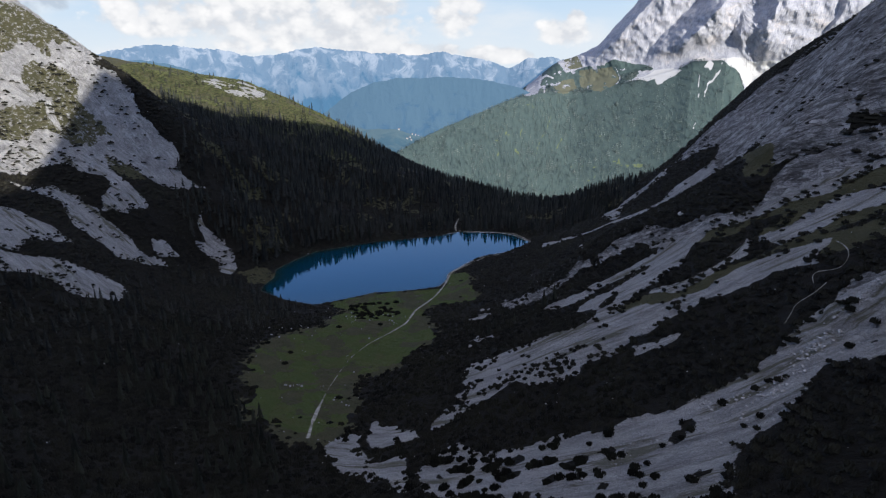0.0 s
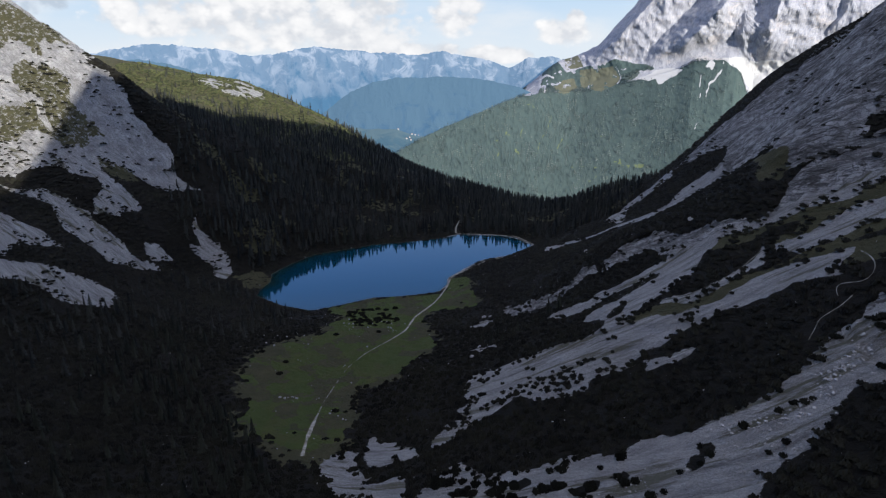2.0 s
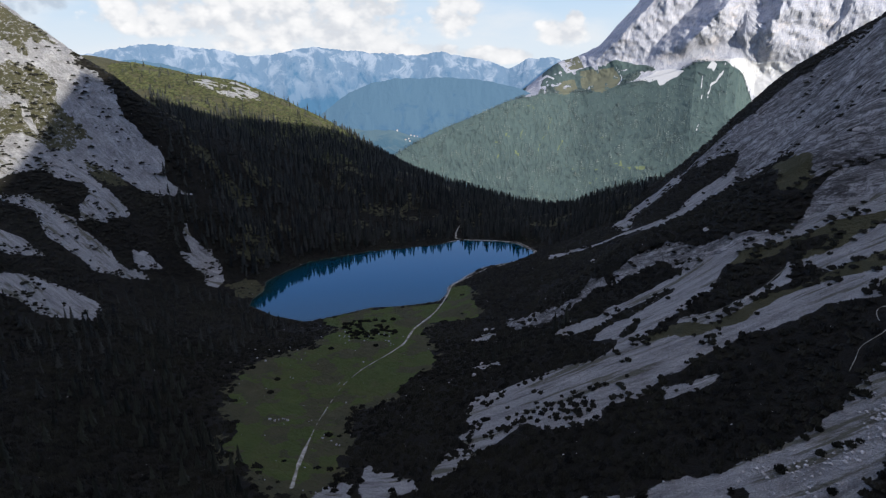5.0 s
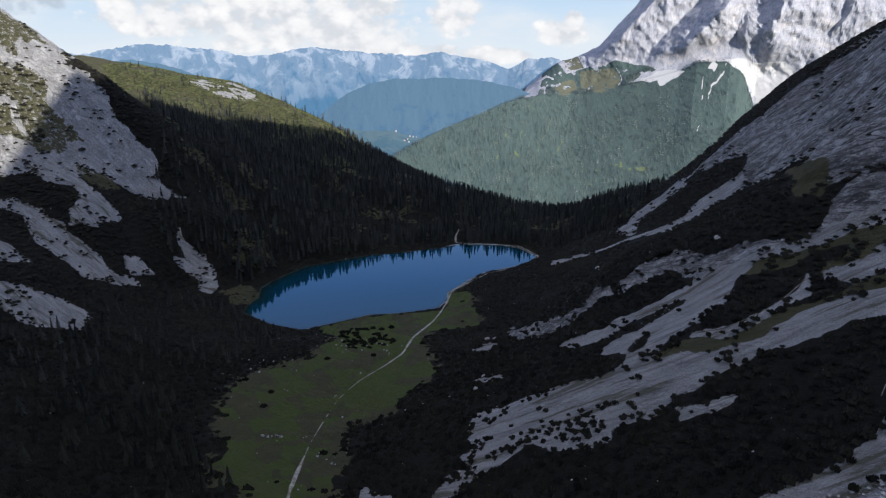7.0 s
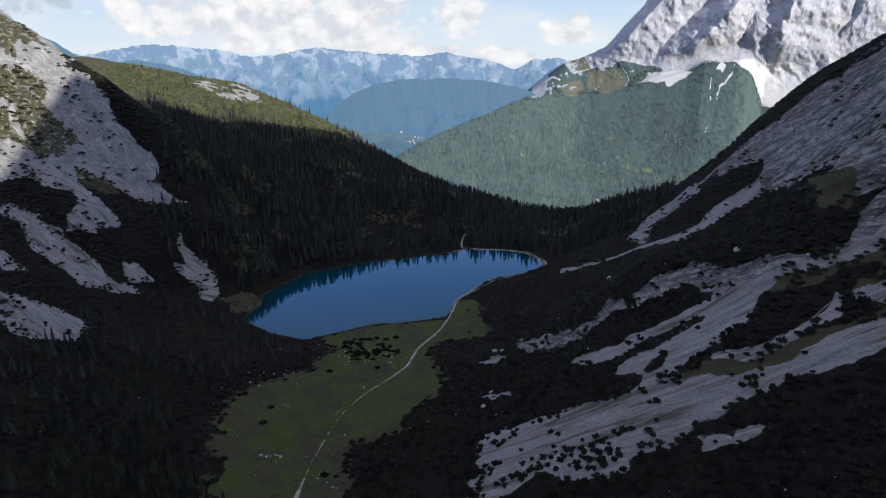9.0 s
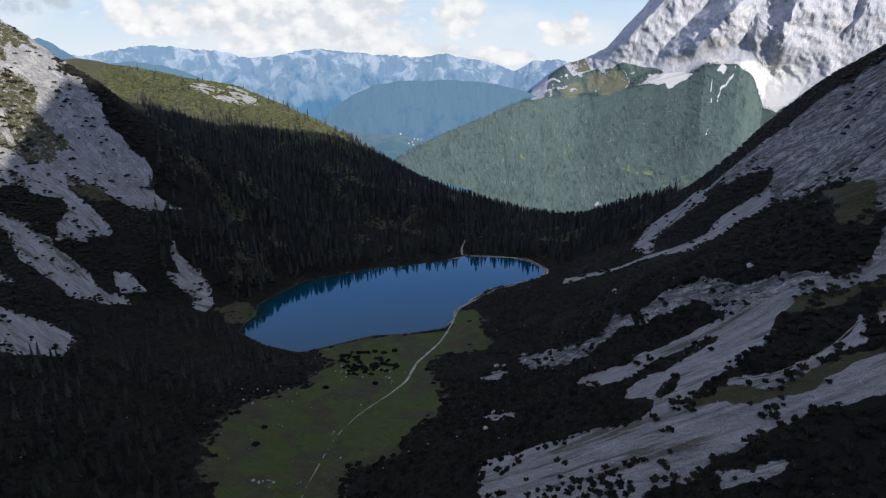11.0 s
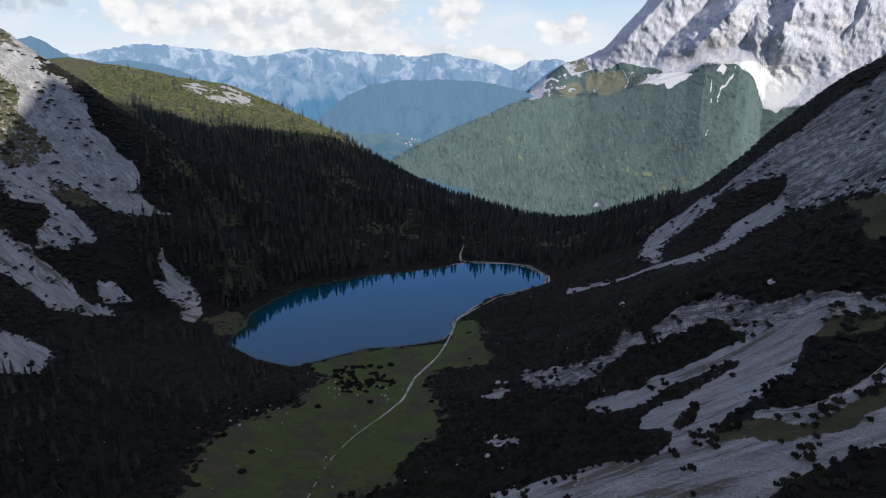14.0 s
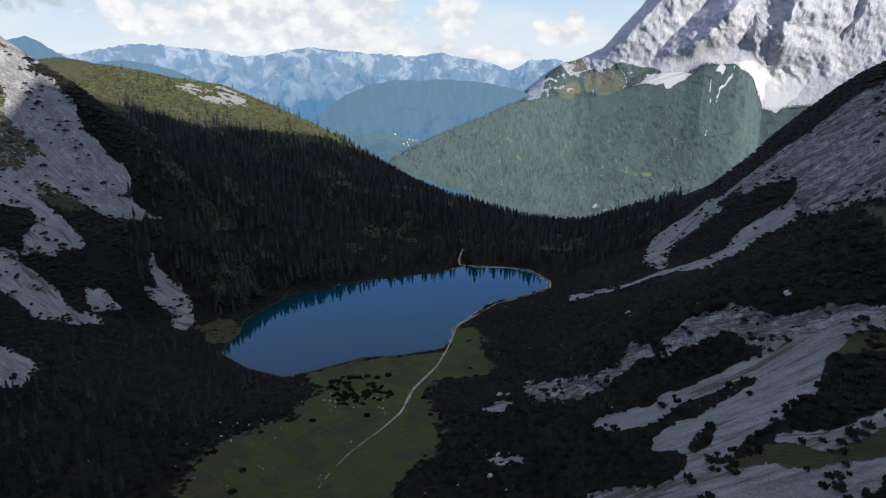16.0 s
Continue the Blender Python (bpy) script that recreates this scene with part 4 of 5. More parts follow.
def build_massif():
    """The forested slope across the valley and the limestone wall above it."""
    crest_a, crest_t = skyline([(690, 282), (740, 252), (790, 228), (840, 208), (900, 182), (960, 168), (1040, 165), (1100, 152), (1150, 142), (1210, 126), (1240, 112), (1300, 110), (1318, 118), (1338, 190), (1400, 185), (1568, 170)])
    top_a, top_t = skyline([(690, 330), (880, 225), (915, 178), (930, 158), (960, 134), (1000, 112), (1030, 98), (1060, 84), (1078, 68), (1100, 42), (1130, 14), (1180, -50), (1260, -95), (1400, -80), (1568, -110)])
    az = np.linspace(crest_a[0] - 0.03, radians(44), 440)
    dist = np.concatenate([np.linspace(3000, 4300, 80), np.linspace(4308, 4860, 150)])
    dd, aa = np.meshgrid(dist, az, indexing="ij")
    foot_z = -560.0
    crest_d = np.interp(aa, [-0.1, 0.2], [3700, 4320])
    crest_z = OUTLOOK.z + np.interp(aa, crest_a, crest_t) * crest_d
    top_z = OUTLOOK.z + np.interp(aa, top_a, top_t) * 4780 + 26 * fbm(aa * 4500, 0 * aa, 150, 5, 17)
    s = np.clip((dd - 3000) / (crest_d - 3000), 0, 1)
    slope = foot_z + (crest_z - foot_z) * (0.25 * s + 0.75 * s**1.35)
    w = np.clip((dd - crest_d) / (4780 - crest_d), 0, 1)
    wall = crest_z + (top_z - crest_z) * (0.12 * ease(0, 0.25, w) + 0.88 * ease(0.12, 1.0, w))
    wall = np.where(top_z > crest_z, wall, crest_z + (top_z - crest_z) * w)
    z = np.where(dd < crest_d, slope, wall)
    rise = ease(0.10, 0.34, w) * ease(1.0, 0.85, w) * ease(20, 260, top_z - crest_z)
    across = aa * 4500
    wander = 45 * fbm(across, z, 150, 5, 20)
    out = np.zeros(aa.shape)
    for line, proud, shaded, sunny in BUTTRESSES:
        ridge_a, ridge_t = skyline(line)
        ridge_z = OUTLOOK.z + ridge_t * 4560
        order = np.argsort(ridge_z)
        at = np.interp(z, ridge_z[order], ridge_a[order] * 4500) + wander
        end = ease(ridge_z.max() + 260, ridge_z.max() - 40, z) * ease(ridge_z.min() - 150, ridge_z.min() + 200, z)
        off = across - at
        out = np.maximum(out, proud * end * np.clip(np.where(off < 0, 1 + off / shaded, 1 - off / sunny), 0, 1))
    out = out * (0.9 + 0.3 * fbm(across, z, 130, 4, 19))
    rib = 1 - 2 * np.abs(fbm(across + 0.55 * z, 0.6 * z, 210, 5, 22))
    edge = 1 - 2 * np.abs(fbm(across + 0.5 * z, 0.8 * z, 75, 4, 29))
    ledge = 1 - 2 * np.abs(fbm(0.5 * across, z - 0.3 * across, 120, 4, 30))
    out = rise * (out + 13 * (rib - 0.5) + 11 * (edge - 0.5) + 9 * (ledge - 0.5) + 5 * fbm(across, z, 22, 2, 18))
    gully = 1 - 2 * np.abs(fbm(across + 0.5 * dd, 0.4 * dd, 300, 5, 23))
    z = z + (1 - rise) * ease(3100, 3500, dd) * ease(0.0, 0.12, np.abs(s - 1)) * 9 * (gully - 0.5)
    x, y = OUTLOOK.x + (dd - out) * np.sin(aa), OUTLOOK.y + (dd - out) * np.cos(aa)
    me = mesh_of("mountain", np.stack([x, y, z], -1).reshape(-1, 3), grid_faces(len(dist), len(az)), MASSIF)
    # ground cover, outlined as it lies in the outlook
    c, n = math.cos(radians(15.94)), math.sin(radians(15.94))
    px, py, pz = x - OUTLOOK.x, y - OUTLOOK.y, z - OUTLOOK.z
    deep = py * c - pz * n
    gu, gv = 784 + 1107 * px / deep, 441 - 1107 * (py * n + pz * c) / deep
    ragged, fine = fbm(gu, gv, 34, 4, 24), fbm(gu, gv, 9, 3, 25)
    gu, gv = gu + 5 * ragged + 2.5 * fine, gv + 3 * fbm(gu, gv, 26, 4, 27)

    def patch(outline, soft=1.6):
        return ease(soft, -soft, poly_distance(gu, gv, outline))

    def streak(line, width):
        return ease(width + 0.9, width * 0.3, line_distance(gu, gv, line)) * ease(-0.55, -0.1, fine)

    deg = np.degrees(aa)
    rock = ease(0.0, 0.03, w + 0.02 * ragged) * ease(7.0, 8.6, deg + 1.2 * ragged)
    woods = np.maximum.reduce([patch(q) for q in WALL_WOODS])
    rock = rock * (1 - woods * ease(-0.35, 0.1, fine + 0.25))
    scree = np.maximum.reduce([patch(q) for q in APRONS] + [0.72 * streak(q, k) for q, k in CHUTES])
    knob = 0.8 * np.maximum.reduce([patch(q, 3) for q in PASTURES]) * (0.6 + 0.4 * ease(-0.35, 0.1, fine))
    glade = np.maximum.reduce([0.66 * streak(q, k) for q, k in GLADES])
    speck = 0.7 * ease(0.56, 0.70, fbm(x, y, 55, 4, 26) + 0.2 * ease(0.5, 0.1, s)) * ease(0.97, 0.9, s)
    bright = np.clip(np.maximum(glade, speck) * (1 - rock), 0, 1)
    give(me, "rock", rock)
    give(me, "scree", scree)
    give(me, "grass", knob * (1 - scree))
    give(me, "glade", bright)
    ob = tagged(new("backdrop_mountain", me), "limestone mountain wall above a forested slope across the valley", "mountain", kind="structure")
    return ob, dict(x=x, y=y, z=z, rock=rock, open=np.maximum(np.maximum(scree, bright), 0.8 * knob), s=s)


massif, MASSIF_GRID = build_massif()


def build_range(name, label, outline, distance, depth, foot, material, seed, rough=1.0):
    """A far range whose crest follows the outline: a ribbed slope, not a card, set nearer to fit the camera's view."""
    a, t = skyline(outline)
    az = np.linspace(a[0], a[-1], max(60, int((a[-1] - a[0]) * 700)))
    dist = np.linspace(distance - depth, distance, 40)
    dd, aa = np.meshgrid(dist, az, indexing="ij")
    x, y = OUTLOOK.x + dd * np.sin(aa), OUTLOOK.y + dd * np.cos(aa)
    top = OUTLOOK.z + np.interp(aa, a, t) * distance
    s = (dd - distance + depth) / depth
    z = foot + (top - foot) * s**1.1
    ribs = 1 - 2 * np.abs(fbm(aa * distance + 0.3 * dd, 0.4 * dd, 260, 5, seed))
    z += rough * np.sin(np.pi * s) ** 0.7 * (70 * (ribs - 0.5) + 20 * fbm(x, y, 90, 4, seed + 1)) + rough * (16 * fbm(x, y, 110, 5, seed + 2) + 8 * (1 - 2 * np.abs(fbm(x, y, 34, 3, seed + 3)))) * s**2
    me = mesh_of(name, np.stack([x, y, z], -1).reshape(-1, 3), grid_faces(len(dist), len(az)), material, True)
    give(me, "high", s)
    return tagged(new(name, me), label, "mountain range", kind="structure")


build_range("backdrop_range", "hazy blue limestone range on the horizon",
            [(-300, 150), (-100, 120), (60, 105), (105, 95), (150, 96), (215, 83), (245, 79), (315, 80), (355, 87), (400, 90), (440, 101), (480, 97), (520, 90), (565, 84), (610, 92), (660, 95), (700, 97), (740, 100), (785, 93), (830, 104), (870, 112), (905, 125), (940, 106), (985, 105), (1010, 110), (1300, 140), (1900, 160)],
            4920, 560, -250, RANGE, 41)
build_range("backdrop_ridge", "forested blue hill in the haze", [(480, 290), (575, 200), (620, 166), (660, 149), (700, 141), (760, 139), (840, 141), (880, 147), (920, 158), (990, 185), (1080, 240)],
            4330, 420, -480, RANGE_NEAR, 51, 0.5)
build_range("backdrop_peak", "pointed peak beyond the western ridge, dark blue from painted haze", [(-240, 120), (-80, 100), (4, 90), (36, 74), (74, 64), (98, 75), (134, 98), (172, 117), (205, 126), (240, 140)],
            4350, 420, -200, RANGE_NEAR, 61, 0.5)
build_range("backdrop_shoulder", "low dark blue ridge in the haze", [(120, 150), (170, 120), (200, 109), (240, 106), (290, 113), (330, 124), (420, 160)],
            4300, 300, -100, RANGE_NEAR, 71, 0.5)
# valley floor set nearer and tilted up to fit the camera's view
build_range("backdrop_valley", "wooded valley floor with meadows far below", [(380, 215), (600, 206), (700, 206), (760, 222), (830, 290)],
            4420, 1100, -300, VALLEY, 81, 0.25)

# ---- plants ----
WOOD = [(-160, 230), (-110, 330), (-130, 420), (-180, 520), (-250, 600), (-270, 680), (-215, 770), (-200, 830), (-250, 880), (-300, 930), (-400, 960), (-430, 800), (-520, 640), (-520, 400), (-330, 230)]
COPSE = [(60, 560), (130, 575), (150, 610), (110, 640), (40, 660), (0, 590)]


def scatter(seed, box, spacing):
    """Jittered places over a box, one to each cell."""
    rng = np.random.RandomState(seed)
    xs, ys = np.arange(box[0], box[1], spacing), np.arange(box[2], box[3], spacing)
    yy, xx = np.meshgrid(ys, xs, indexing="ij")
    x = (xx + rng.uniform(-0.5, 0.5, xx.shape) * spacing).ravel()
    y = (yy + rng.uniform(-0.5, 0.5, xx.shape) * spacing).ravel()
    seen = (np.abs(x) < 0.80 * y + 120) & (y > 180)
    return x[seen], y[seen], rng


def cover(x, y):
    """Distances and zones that decide what grows at a place."""
    path = np.full(x.shape, 1e9)
    for line in TRAIL.values():
        path = np.minimum(path, line_distance(x, y, line))
    shrub = zone_of(THICKET, x, y)
    return dict(shrub=shrub, lake=poly_distance(x, y, LAKE), path=path, scree=zone_of(SCREE, x, y, 8.0), grass=zone_of(GRASS, x, y, 12.0), rock=zone_of(ROCK, x, y, 9.0),
                forest=ease(10, -10, poly_distance(x, y, FOREST)), wood=ease(10, -10, poly_distance(x, y, WOOD)), copse=ease(6, -6, poly_distance(x, y, COPSE)))


def repeat(name, verts, faces, places, material):
    """One mesh of many turned and scaled copies of the templates. places: rows of template, x, y, z, turn, width, height."""
    all_v, all_f, tint, base = [], [], [], 0
    dice = np.random.RandomState(len(places)).rand(len(places))
    for k in range(len(verts)):
        p = places[places[:, 0] == k]
        if not len(p):
            continue
        c, s = np.cos(p[:, 4])[:, None], np.sin(p[:, 4])[:, None]
        v = verts[k][None]
        x = (v[..., 0] * c - v[..., 1] * s) * p[:, 5:6] + p[:, 1:2]
        y = (v[..., 0] * s + v[..., 1] * c) * p[:, 5:6] + p[:, 2:3]
        z = v[..., 2] * p[:, 6:7] + p[:, 3:4]
        n = verts[k].shape[0]
        all_v.append(np.stack([x, y, z], -1).reshape(-1, 3))
        all_f.append((faces[k][None] + (np.arange(len(p)) * n)[:, None, None] + base).reshape(-1, 3))
        tint.append(np.repeat(dice[places[:, 0] == k], n))
        base += n * len(p)
    me = mesh_of(name, np.concatenate(all_v), np.concatenate(all_f), material)
    give(me, "tint", np.concatenate(tint))
    return me


def spruce_crown(seed, tiers, arms):
    """Drooping whorls of a spruce, 1 high from 0.06, about 0.32 wide: a spike a branch, the gaps between them open."""
    rng = np.random.RandomState(seed)
    v, f = [], []
    for t in range(tiers):
        u = t / tiers
        z0 = 0.07 + 0.86 * u**0.92
        reach = 0.17 * (1 - u) ** 0.85 + 0.015
        drop = 0.10 * (1 - 0.5 * u)
        top = min(1.0, z0 + 0.16 + 0.02 * rng.rand())
        for a in range(arms):
            ang = 2 * math.pi * (a + 0.5 * (t % 2) + rng.uniform(-0.25, 0.25)) / arms
            r = reach * rng.uniform(0.7, 1.2)
            half = 2.6 / arms
            tip = (r * math.cos(ang), r * math.sin(ang), z0 - drop * rng.uniform(0.4, 0.9))
            left = (0.8 * r * math.cos(ang - half), 0.8 * r * math.sin(ang - half), z0 - 0.01)
            right = (0.8 * r * math.cos(ang + half), 0.8 * r * math.sin(ang + half), z0 - 0.01)
            n = len(v)
            v += [(0, 0, top), left, tip, right]
            f += [(n, n + 1, n + 2), (n, n + 2, n + 3)]
    return np.array(v, float), np.array(f, int)


def pine_bush(seed, shoots):
    """A dwarf pine, about 1 high and 2 wide: overlapping tufts of upturned shoots that make a dense, lumpy mound."""
    rng = np.random.RandomState(seed)
    v, f = [], []
    for k in range(shoots):
        a, r = 2.4 * k + rng.uniform(-0.5, 0.5), 0.80 * math.sqrt((k + 0.2) / shoots)
        cx, cy = r * math.cos(a), r * math.sin(a)
        h = (1.05 - 0.6 * r * r) * rng.uniform(0.75, 1.12)
        w = rng.uniform(1.15, 1.6) / math.sqrt(shoots)
        n = len(v)
        v += [(cx * 1.12 + rng.uniform(-0.05, 0.05), cy * 1.12 + rng.uniform(-0.05, 0.05), h)]
        for j in range(5):
            b = a + j * 1.2566 + rng.uniform(-0.2, 0.2)
            q = w * rng.uniform(0.85, 1.1)
            v += [(cx + q * math.cos(b), cy + q * math.sin(b), h * rng.uniform(0.05, 0.40) - 0.10)]
        f += [(n, n + 1 + j, n + 1 + (j + 1) % 5) for j in range(5)]
    return np.array(v, float), np.array(f, int)


def trunk_mesh(seed):
    rng = np.random.RandomState(seed)
    v, f = [], []
    for k, (z, r) in enumerate(((-0.05, 0.018), (0.03, 0.013), (0.5, 0.008), (0.97, 0.002))):
        v += [(r * math.cos(a * math.pi / 3), r * math.sin(a * math.pi / 3), z) for a in range(6)]
        if k:
            b = 6 * (k - 1)
            for a in range(6):
                c = (a + 1) % 6
                f += [(b + a, b + c, b + 6 + c), (b + a, b + 6 + c, b + 6 + a)]
    return mesh_of("trunk", np.array(v), np.array(f), BARK)


TREE_FINE = [spruce_crown(100 + k, 9, 8) for k in range(5)]
TREE_COARSE = [spruce_crown(200 + k, 5, 5) for k in range(6)]
TREE_FAR = [spruce_crown(300 + k, 2, 3) for k in range(4)]
BUSH_LONE = [pine_bush(430 + k, 46) for k in range(6)]
BUSH_FINE = [pine_bush(400 + k, 10) for k in range(6)]
BUSH_COARSE = [pine_bush(450 + k, 4) for k in range(6)]


def conifers():
    """All spruces of the valley: rows of x, y, z, turn, width, height."""
    x, y, rng = scatter(11, (-1000, 640, 190, 2450), 10.2)
    c = cover(x, y)
    clump = fbm(x, y, 70, 4, 31)
    want = c["forest"] * (0.70 + 1.3 * clump) * (1 - 0.9 * c["scree"]) * (1 - 0.7 * c["rock"]) * (1 - 0.85 * c["grass"])
    want = np.maximum(want, c["wood"] * (0.40 + 0.7 * clump))
    want = np.maximum(want, c["copse"] * (0.12 + 0.35 * clump))
    want = want * (c["lake"] > 5) * (c["path"] > 5) * (c["scree"] < 0.3)
    want = want * (1 - 0.95 * ease(1740, 1900, y - 0.35 * (x + 300)) * ease(90, 170, shaped(x, y)))
    high = ease(170, 330, shaped(x, y)) * ease(1700, 1200, y)
    keep = rng.rand(len(x)) < want * (1 - 0.75 * high) * (1 - bald_patch(x, y))
    x, y = x[keep], y[keep]
    h = rng.uniform(14, 30, len(x)) * np.where(y < 1000, 0.68, 1.0) * (1 - 0.25 * ease(150, 300, shaped(x, y))) * (1 + 0.25 * ease(60, 15, poly_distance(x, y, LAKE)))
    return np.stack([x, y, ground_height(x, y) - 0.3, rng.uniform(0, 6.28, len(x)), h * rng.uniform(0.85, 1.3, len(x)), h], -1)


TREES = conifers()
# the single trees: round the lake's shores, and on the near wooded rise
near_lake = poly_distance(TREES[:, 0], TREES[:, 1], LAKE)
single = ((near_lake < 30) & (TREES[:, 1] > 1150)) | ((TREES[:, 1] < 720) & (TREES[:, 0] > -330))
order = np.argsort(np.where(single, 0, 1) * 1e6 + np.arange(len(TREES)))
single = np.zeros(len(TREES), bool)
single[order[:290]] = True
TRUNKS = [trunk_mesh(k) for k in range(2)]
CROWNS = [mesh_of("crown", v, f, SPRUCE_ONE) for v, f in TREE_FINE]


def build_spruce(row, k):
    x, y, z, turn, width, height = row
    tree = tagged(new("spruce_tree"), "tall dark green spruce on the valley side", "tree", "spruces of the valley")
    tree.matrix_basis = pose(x, y, z, 0, 0, math.degrees(turn)) @ Matrix.Diagonal((width, width, height, 1))
    new("trunk", TRUNKS[k % 2]).parent = tree
    new("crown", CROWNS[k % 5]).parent = tree
    return tree


for k, row in enumerate(TREES[single]):
    t = build_spruce(row, k)
    if row[1] > 1150:
        t["label"] = "dark green spruce at the lake shore"
rest = TREES[~single]
kind = np.random.RandomState(3).randint(0, 6, len(rest))
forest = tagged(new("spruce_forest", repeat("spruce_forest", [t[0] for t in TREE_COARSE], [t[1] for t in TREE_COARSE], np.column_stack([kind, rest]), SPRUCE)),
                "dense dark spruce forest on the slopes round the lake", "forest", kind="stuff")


OVERGROWN = [(3, 590), (60, 556), (92, 484), (122, 473), (124, 436), (77, 432), (42, 428), (4, 420), (-20, 500)]


def bushes():
    """All dwarf pines: rows of x, y, z, turn, width, height."""
    x, y, rng = scatter(12, (-900, 760, 190, 2400), 5.0)
    c = cover(x, y)
    bare = np.maximum(np.maximum(c["scree"], c["grass"]), c["rock"]) * (1 - c["shrub"])
    bare = ease(0.25, 0.75, bare + 0.95 * fbm(x, y, 13, 4, 39))
    clump = fbm(x, y, 45, 5, 32)
    bare = np.maximum(bare, 0.96 * zone_of({"meadow": GRASS["meadow"]}, x, y) * (1 - c["shrub"]))
    want = (1 - bare) * (np.where(y < 800, 1.12, 1.05) + np.where(y < 800, 0.9, 1.7) * clump) + c["scree"] * np.where((x > 0) & (y > 405), 0.25, 0.6) * ease(0.36, 0.55, fbm(x, y, 15, 3, 33) + 0.12 * (x < -300)) + c["scree"] * (x < -300) * 0.06 * ease(0.0, 0.3, fbm(x, y, 34, 4, 41)) + c["rock"] * 0.85 * ease(0.02, 0.26, fbm(x, y, 20, 4, 34)) * (0.02 + 0.98 * ease(240, 180, x)) * (1 - 0.6 * ease(-300, -450, x))
    want = want + 0.8 * c["scree"] * ease(8, -8, poly_distance(x, y, OVERGROWN)) * ease(-0.12, 0.12, fbm(x, y, 22, 4, 47))
    want = want + 0.14 * c["rock"] * (x < -350) * ease(290, 200, shaped(x, y)) * ease(-0.1, 0.25, fbm(x, y, 18, 4, 40))
    want = want + c["grass"] * np.where(x < -400, 1.0, np.where(zone_of({"meadow": GRASS["meadow"]}, x, y) > 0.8, 0.008, 0.09)) * ease(0.1, 0.5, fbm(x, y, 26, 4, 35) + 0.15 * (x < -400))
    want = want * (1 - 0.75 * meadow_fringe(x, y)) * (1 - 0.6 * c["forest"]) * (c["lake"] > 4) * (c["path"] > 4) * ease(420, 360, shaped(x, y))
    beyond = ease(1450, 1650, y)
    want = np.where(y > 1050, 0.62, 1.0) * want * (1 - beyond) + beyond * 0.62 * ease(-0.5, 0.15, clump) * (x < -150) * (shaped(x, y) > 80)
    keep = rng.rand(len(x)) < want * (1 - bald_patch(x, y))
    x, y = x[keep], y[keep]
    w = rng.uniform(1.9, 3.9, len(x)) * np.where(y > 1050, 1.25, 1.0)
    return np.stack([x, y, ground_height(x, y) - 0.25, rng.uniform(0, 6.28, len(x)), w, w * rng.uniform(0.55, 0.95, len(x))], -1)


BUSHES = bushes()
open_ground = (zone_of({"fan": SCREE["fan"], "meadow": GRASS["meadow"]}, BUSHES[:, 0], BUSHES[:, 1]) > 0.4) & (BUSHES[:, 1] < 900)
lone = np.zeros(len(BUSHES), bool)
lone[np.flatnonzero(open_ground)[:280]] = True
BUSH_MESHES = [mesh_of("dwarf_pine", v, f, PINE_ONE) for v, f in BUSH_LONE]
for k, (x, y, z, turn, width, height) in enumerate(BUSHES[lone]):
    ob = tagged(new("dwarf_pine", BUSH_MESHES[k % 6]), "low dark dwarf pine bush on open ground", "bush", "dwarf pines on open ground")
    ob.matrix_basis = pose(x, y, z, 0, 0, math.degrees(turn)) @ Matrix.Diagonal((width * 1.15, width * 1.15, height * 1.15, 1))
rest = BUSHES[~lone]
rng = np.random.RandomState(4)
# bushes on the hill take the copy lightened for sunlight
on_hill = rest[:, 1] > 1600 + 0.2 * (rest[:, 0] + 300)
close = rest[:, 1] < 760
for name, part, kit, needles in (("dwarf_pine_thicket", rest[close], BUSH_FINE, PINE), ("dwarf_pine_slope", rest[~close & ~on_hill], BUSH_COARSE, PINE), ("mountain_pine_hill", rest[on_hill], BUSH_COARSE, SUNLIT_PINE)):
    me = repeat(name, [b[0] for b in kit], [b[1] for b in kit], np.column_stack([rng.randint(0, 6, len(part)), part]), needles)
    tagged(new(name, me), "low dwarf pine and grass on the hill in a lighter, sunlit olive green" if needles is SUNLIT_PINE else "dense thicket of dark dwarf pine on the slopes", "bushes", kind="stuff")


def far_trees():
    """The forest on the slope across the main valley."""
    g = MASSIF_GRID
    rng = np.random.RandomState(9)
    n = 44000
    r, c = rng.uniform(14, 105, n), rng.uniform(0, g["x"].shape[1] - 2, n)
    i, j = r.astype(int), c.astype(int)
    fr, fc = r - i, c - j

    def pick(a):
        return (a[i, j] * (1 - fr) + a[i + 1, j] * fr) * (1 - fc) + (a[i, j + 1] * (1 - fr) + a[i + 1, j + 1] * fr) * fc

    x, y, z = pick(g["x"]), pick(g["y"]), pick(g["z"])
    keep = (pick(g["open"]) < 0.35) & (pick(g["rock"]) < 0.4) & (pick(g["s"]) > 0.1) & (rng.rand(n) < 0.75 + 0.6 * fbm(x, y, 140, 4, 36))
    x, y, z = x[keep], y[keep], z[keep]
    h = rng.uniform(11, 27, len(x)) * (1 + 0.25 * fbm(x, y, 60, 3, 38))
    places = np.stack([rng.randint(0, 4, len(x)), x, y, z - 1, rng.uniform(0, 6.28, len(x)), h * 1.35, h], -1)
    me = repeat("far_forest", [t[0] for t in TREE_FAR], [t[1] for t in TREE_FAR], places, HAZY_SPRUCE)
    return tagged(new("far_forest", me), "sunlit mixed forest covering the slope across the valley, tinted blue for haze", "forest", kind="stuff")


far_trees()

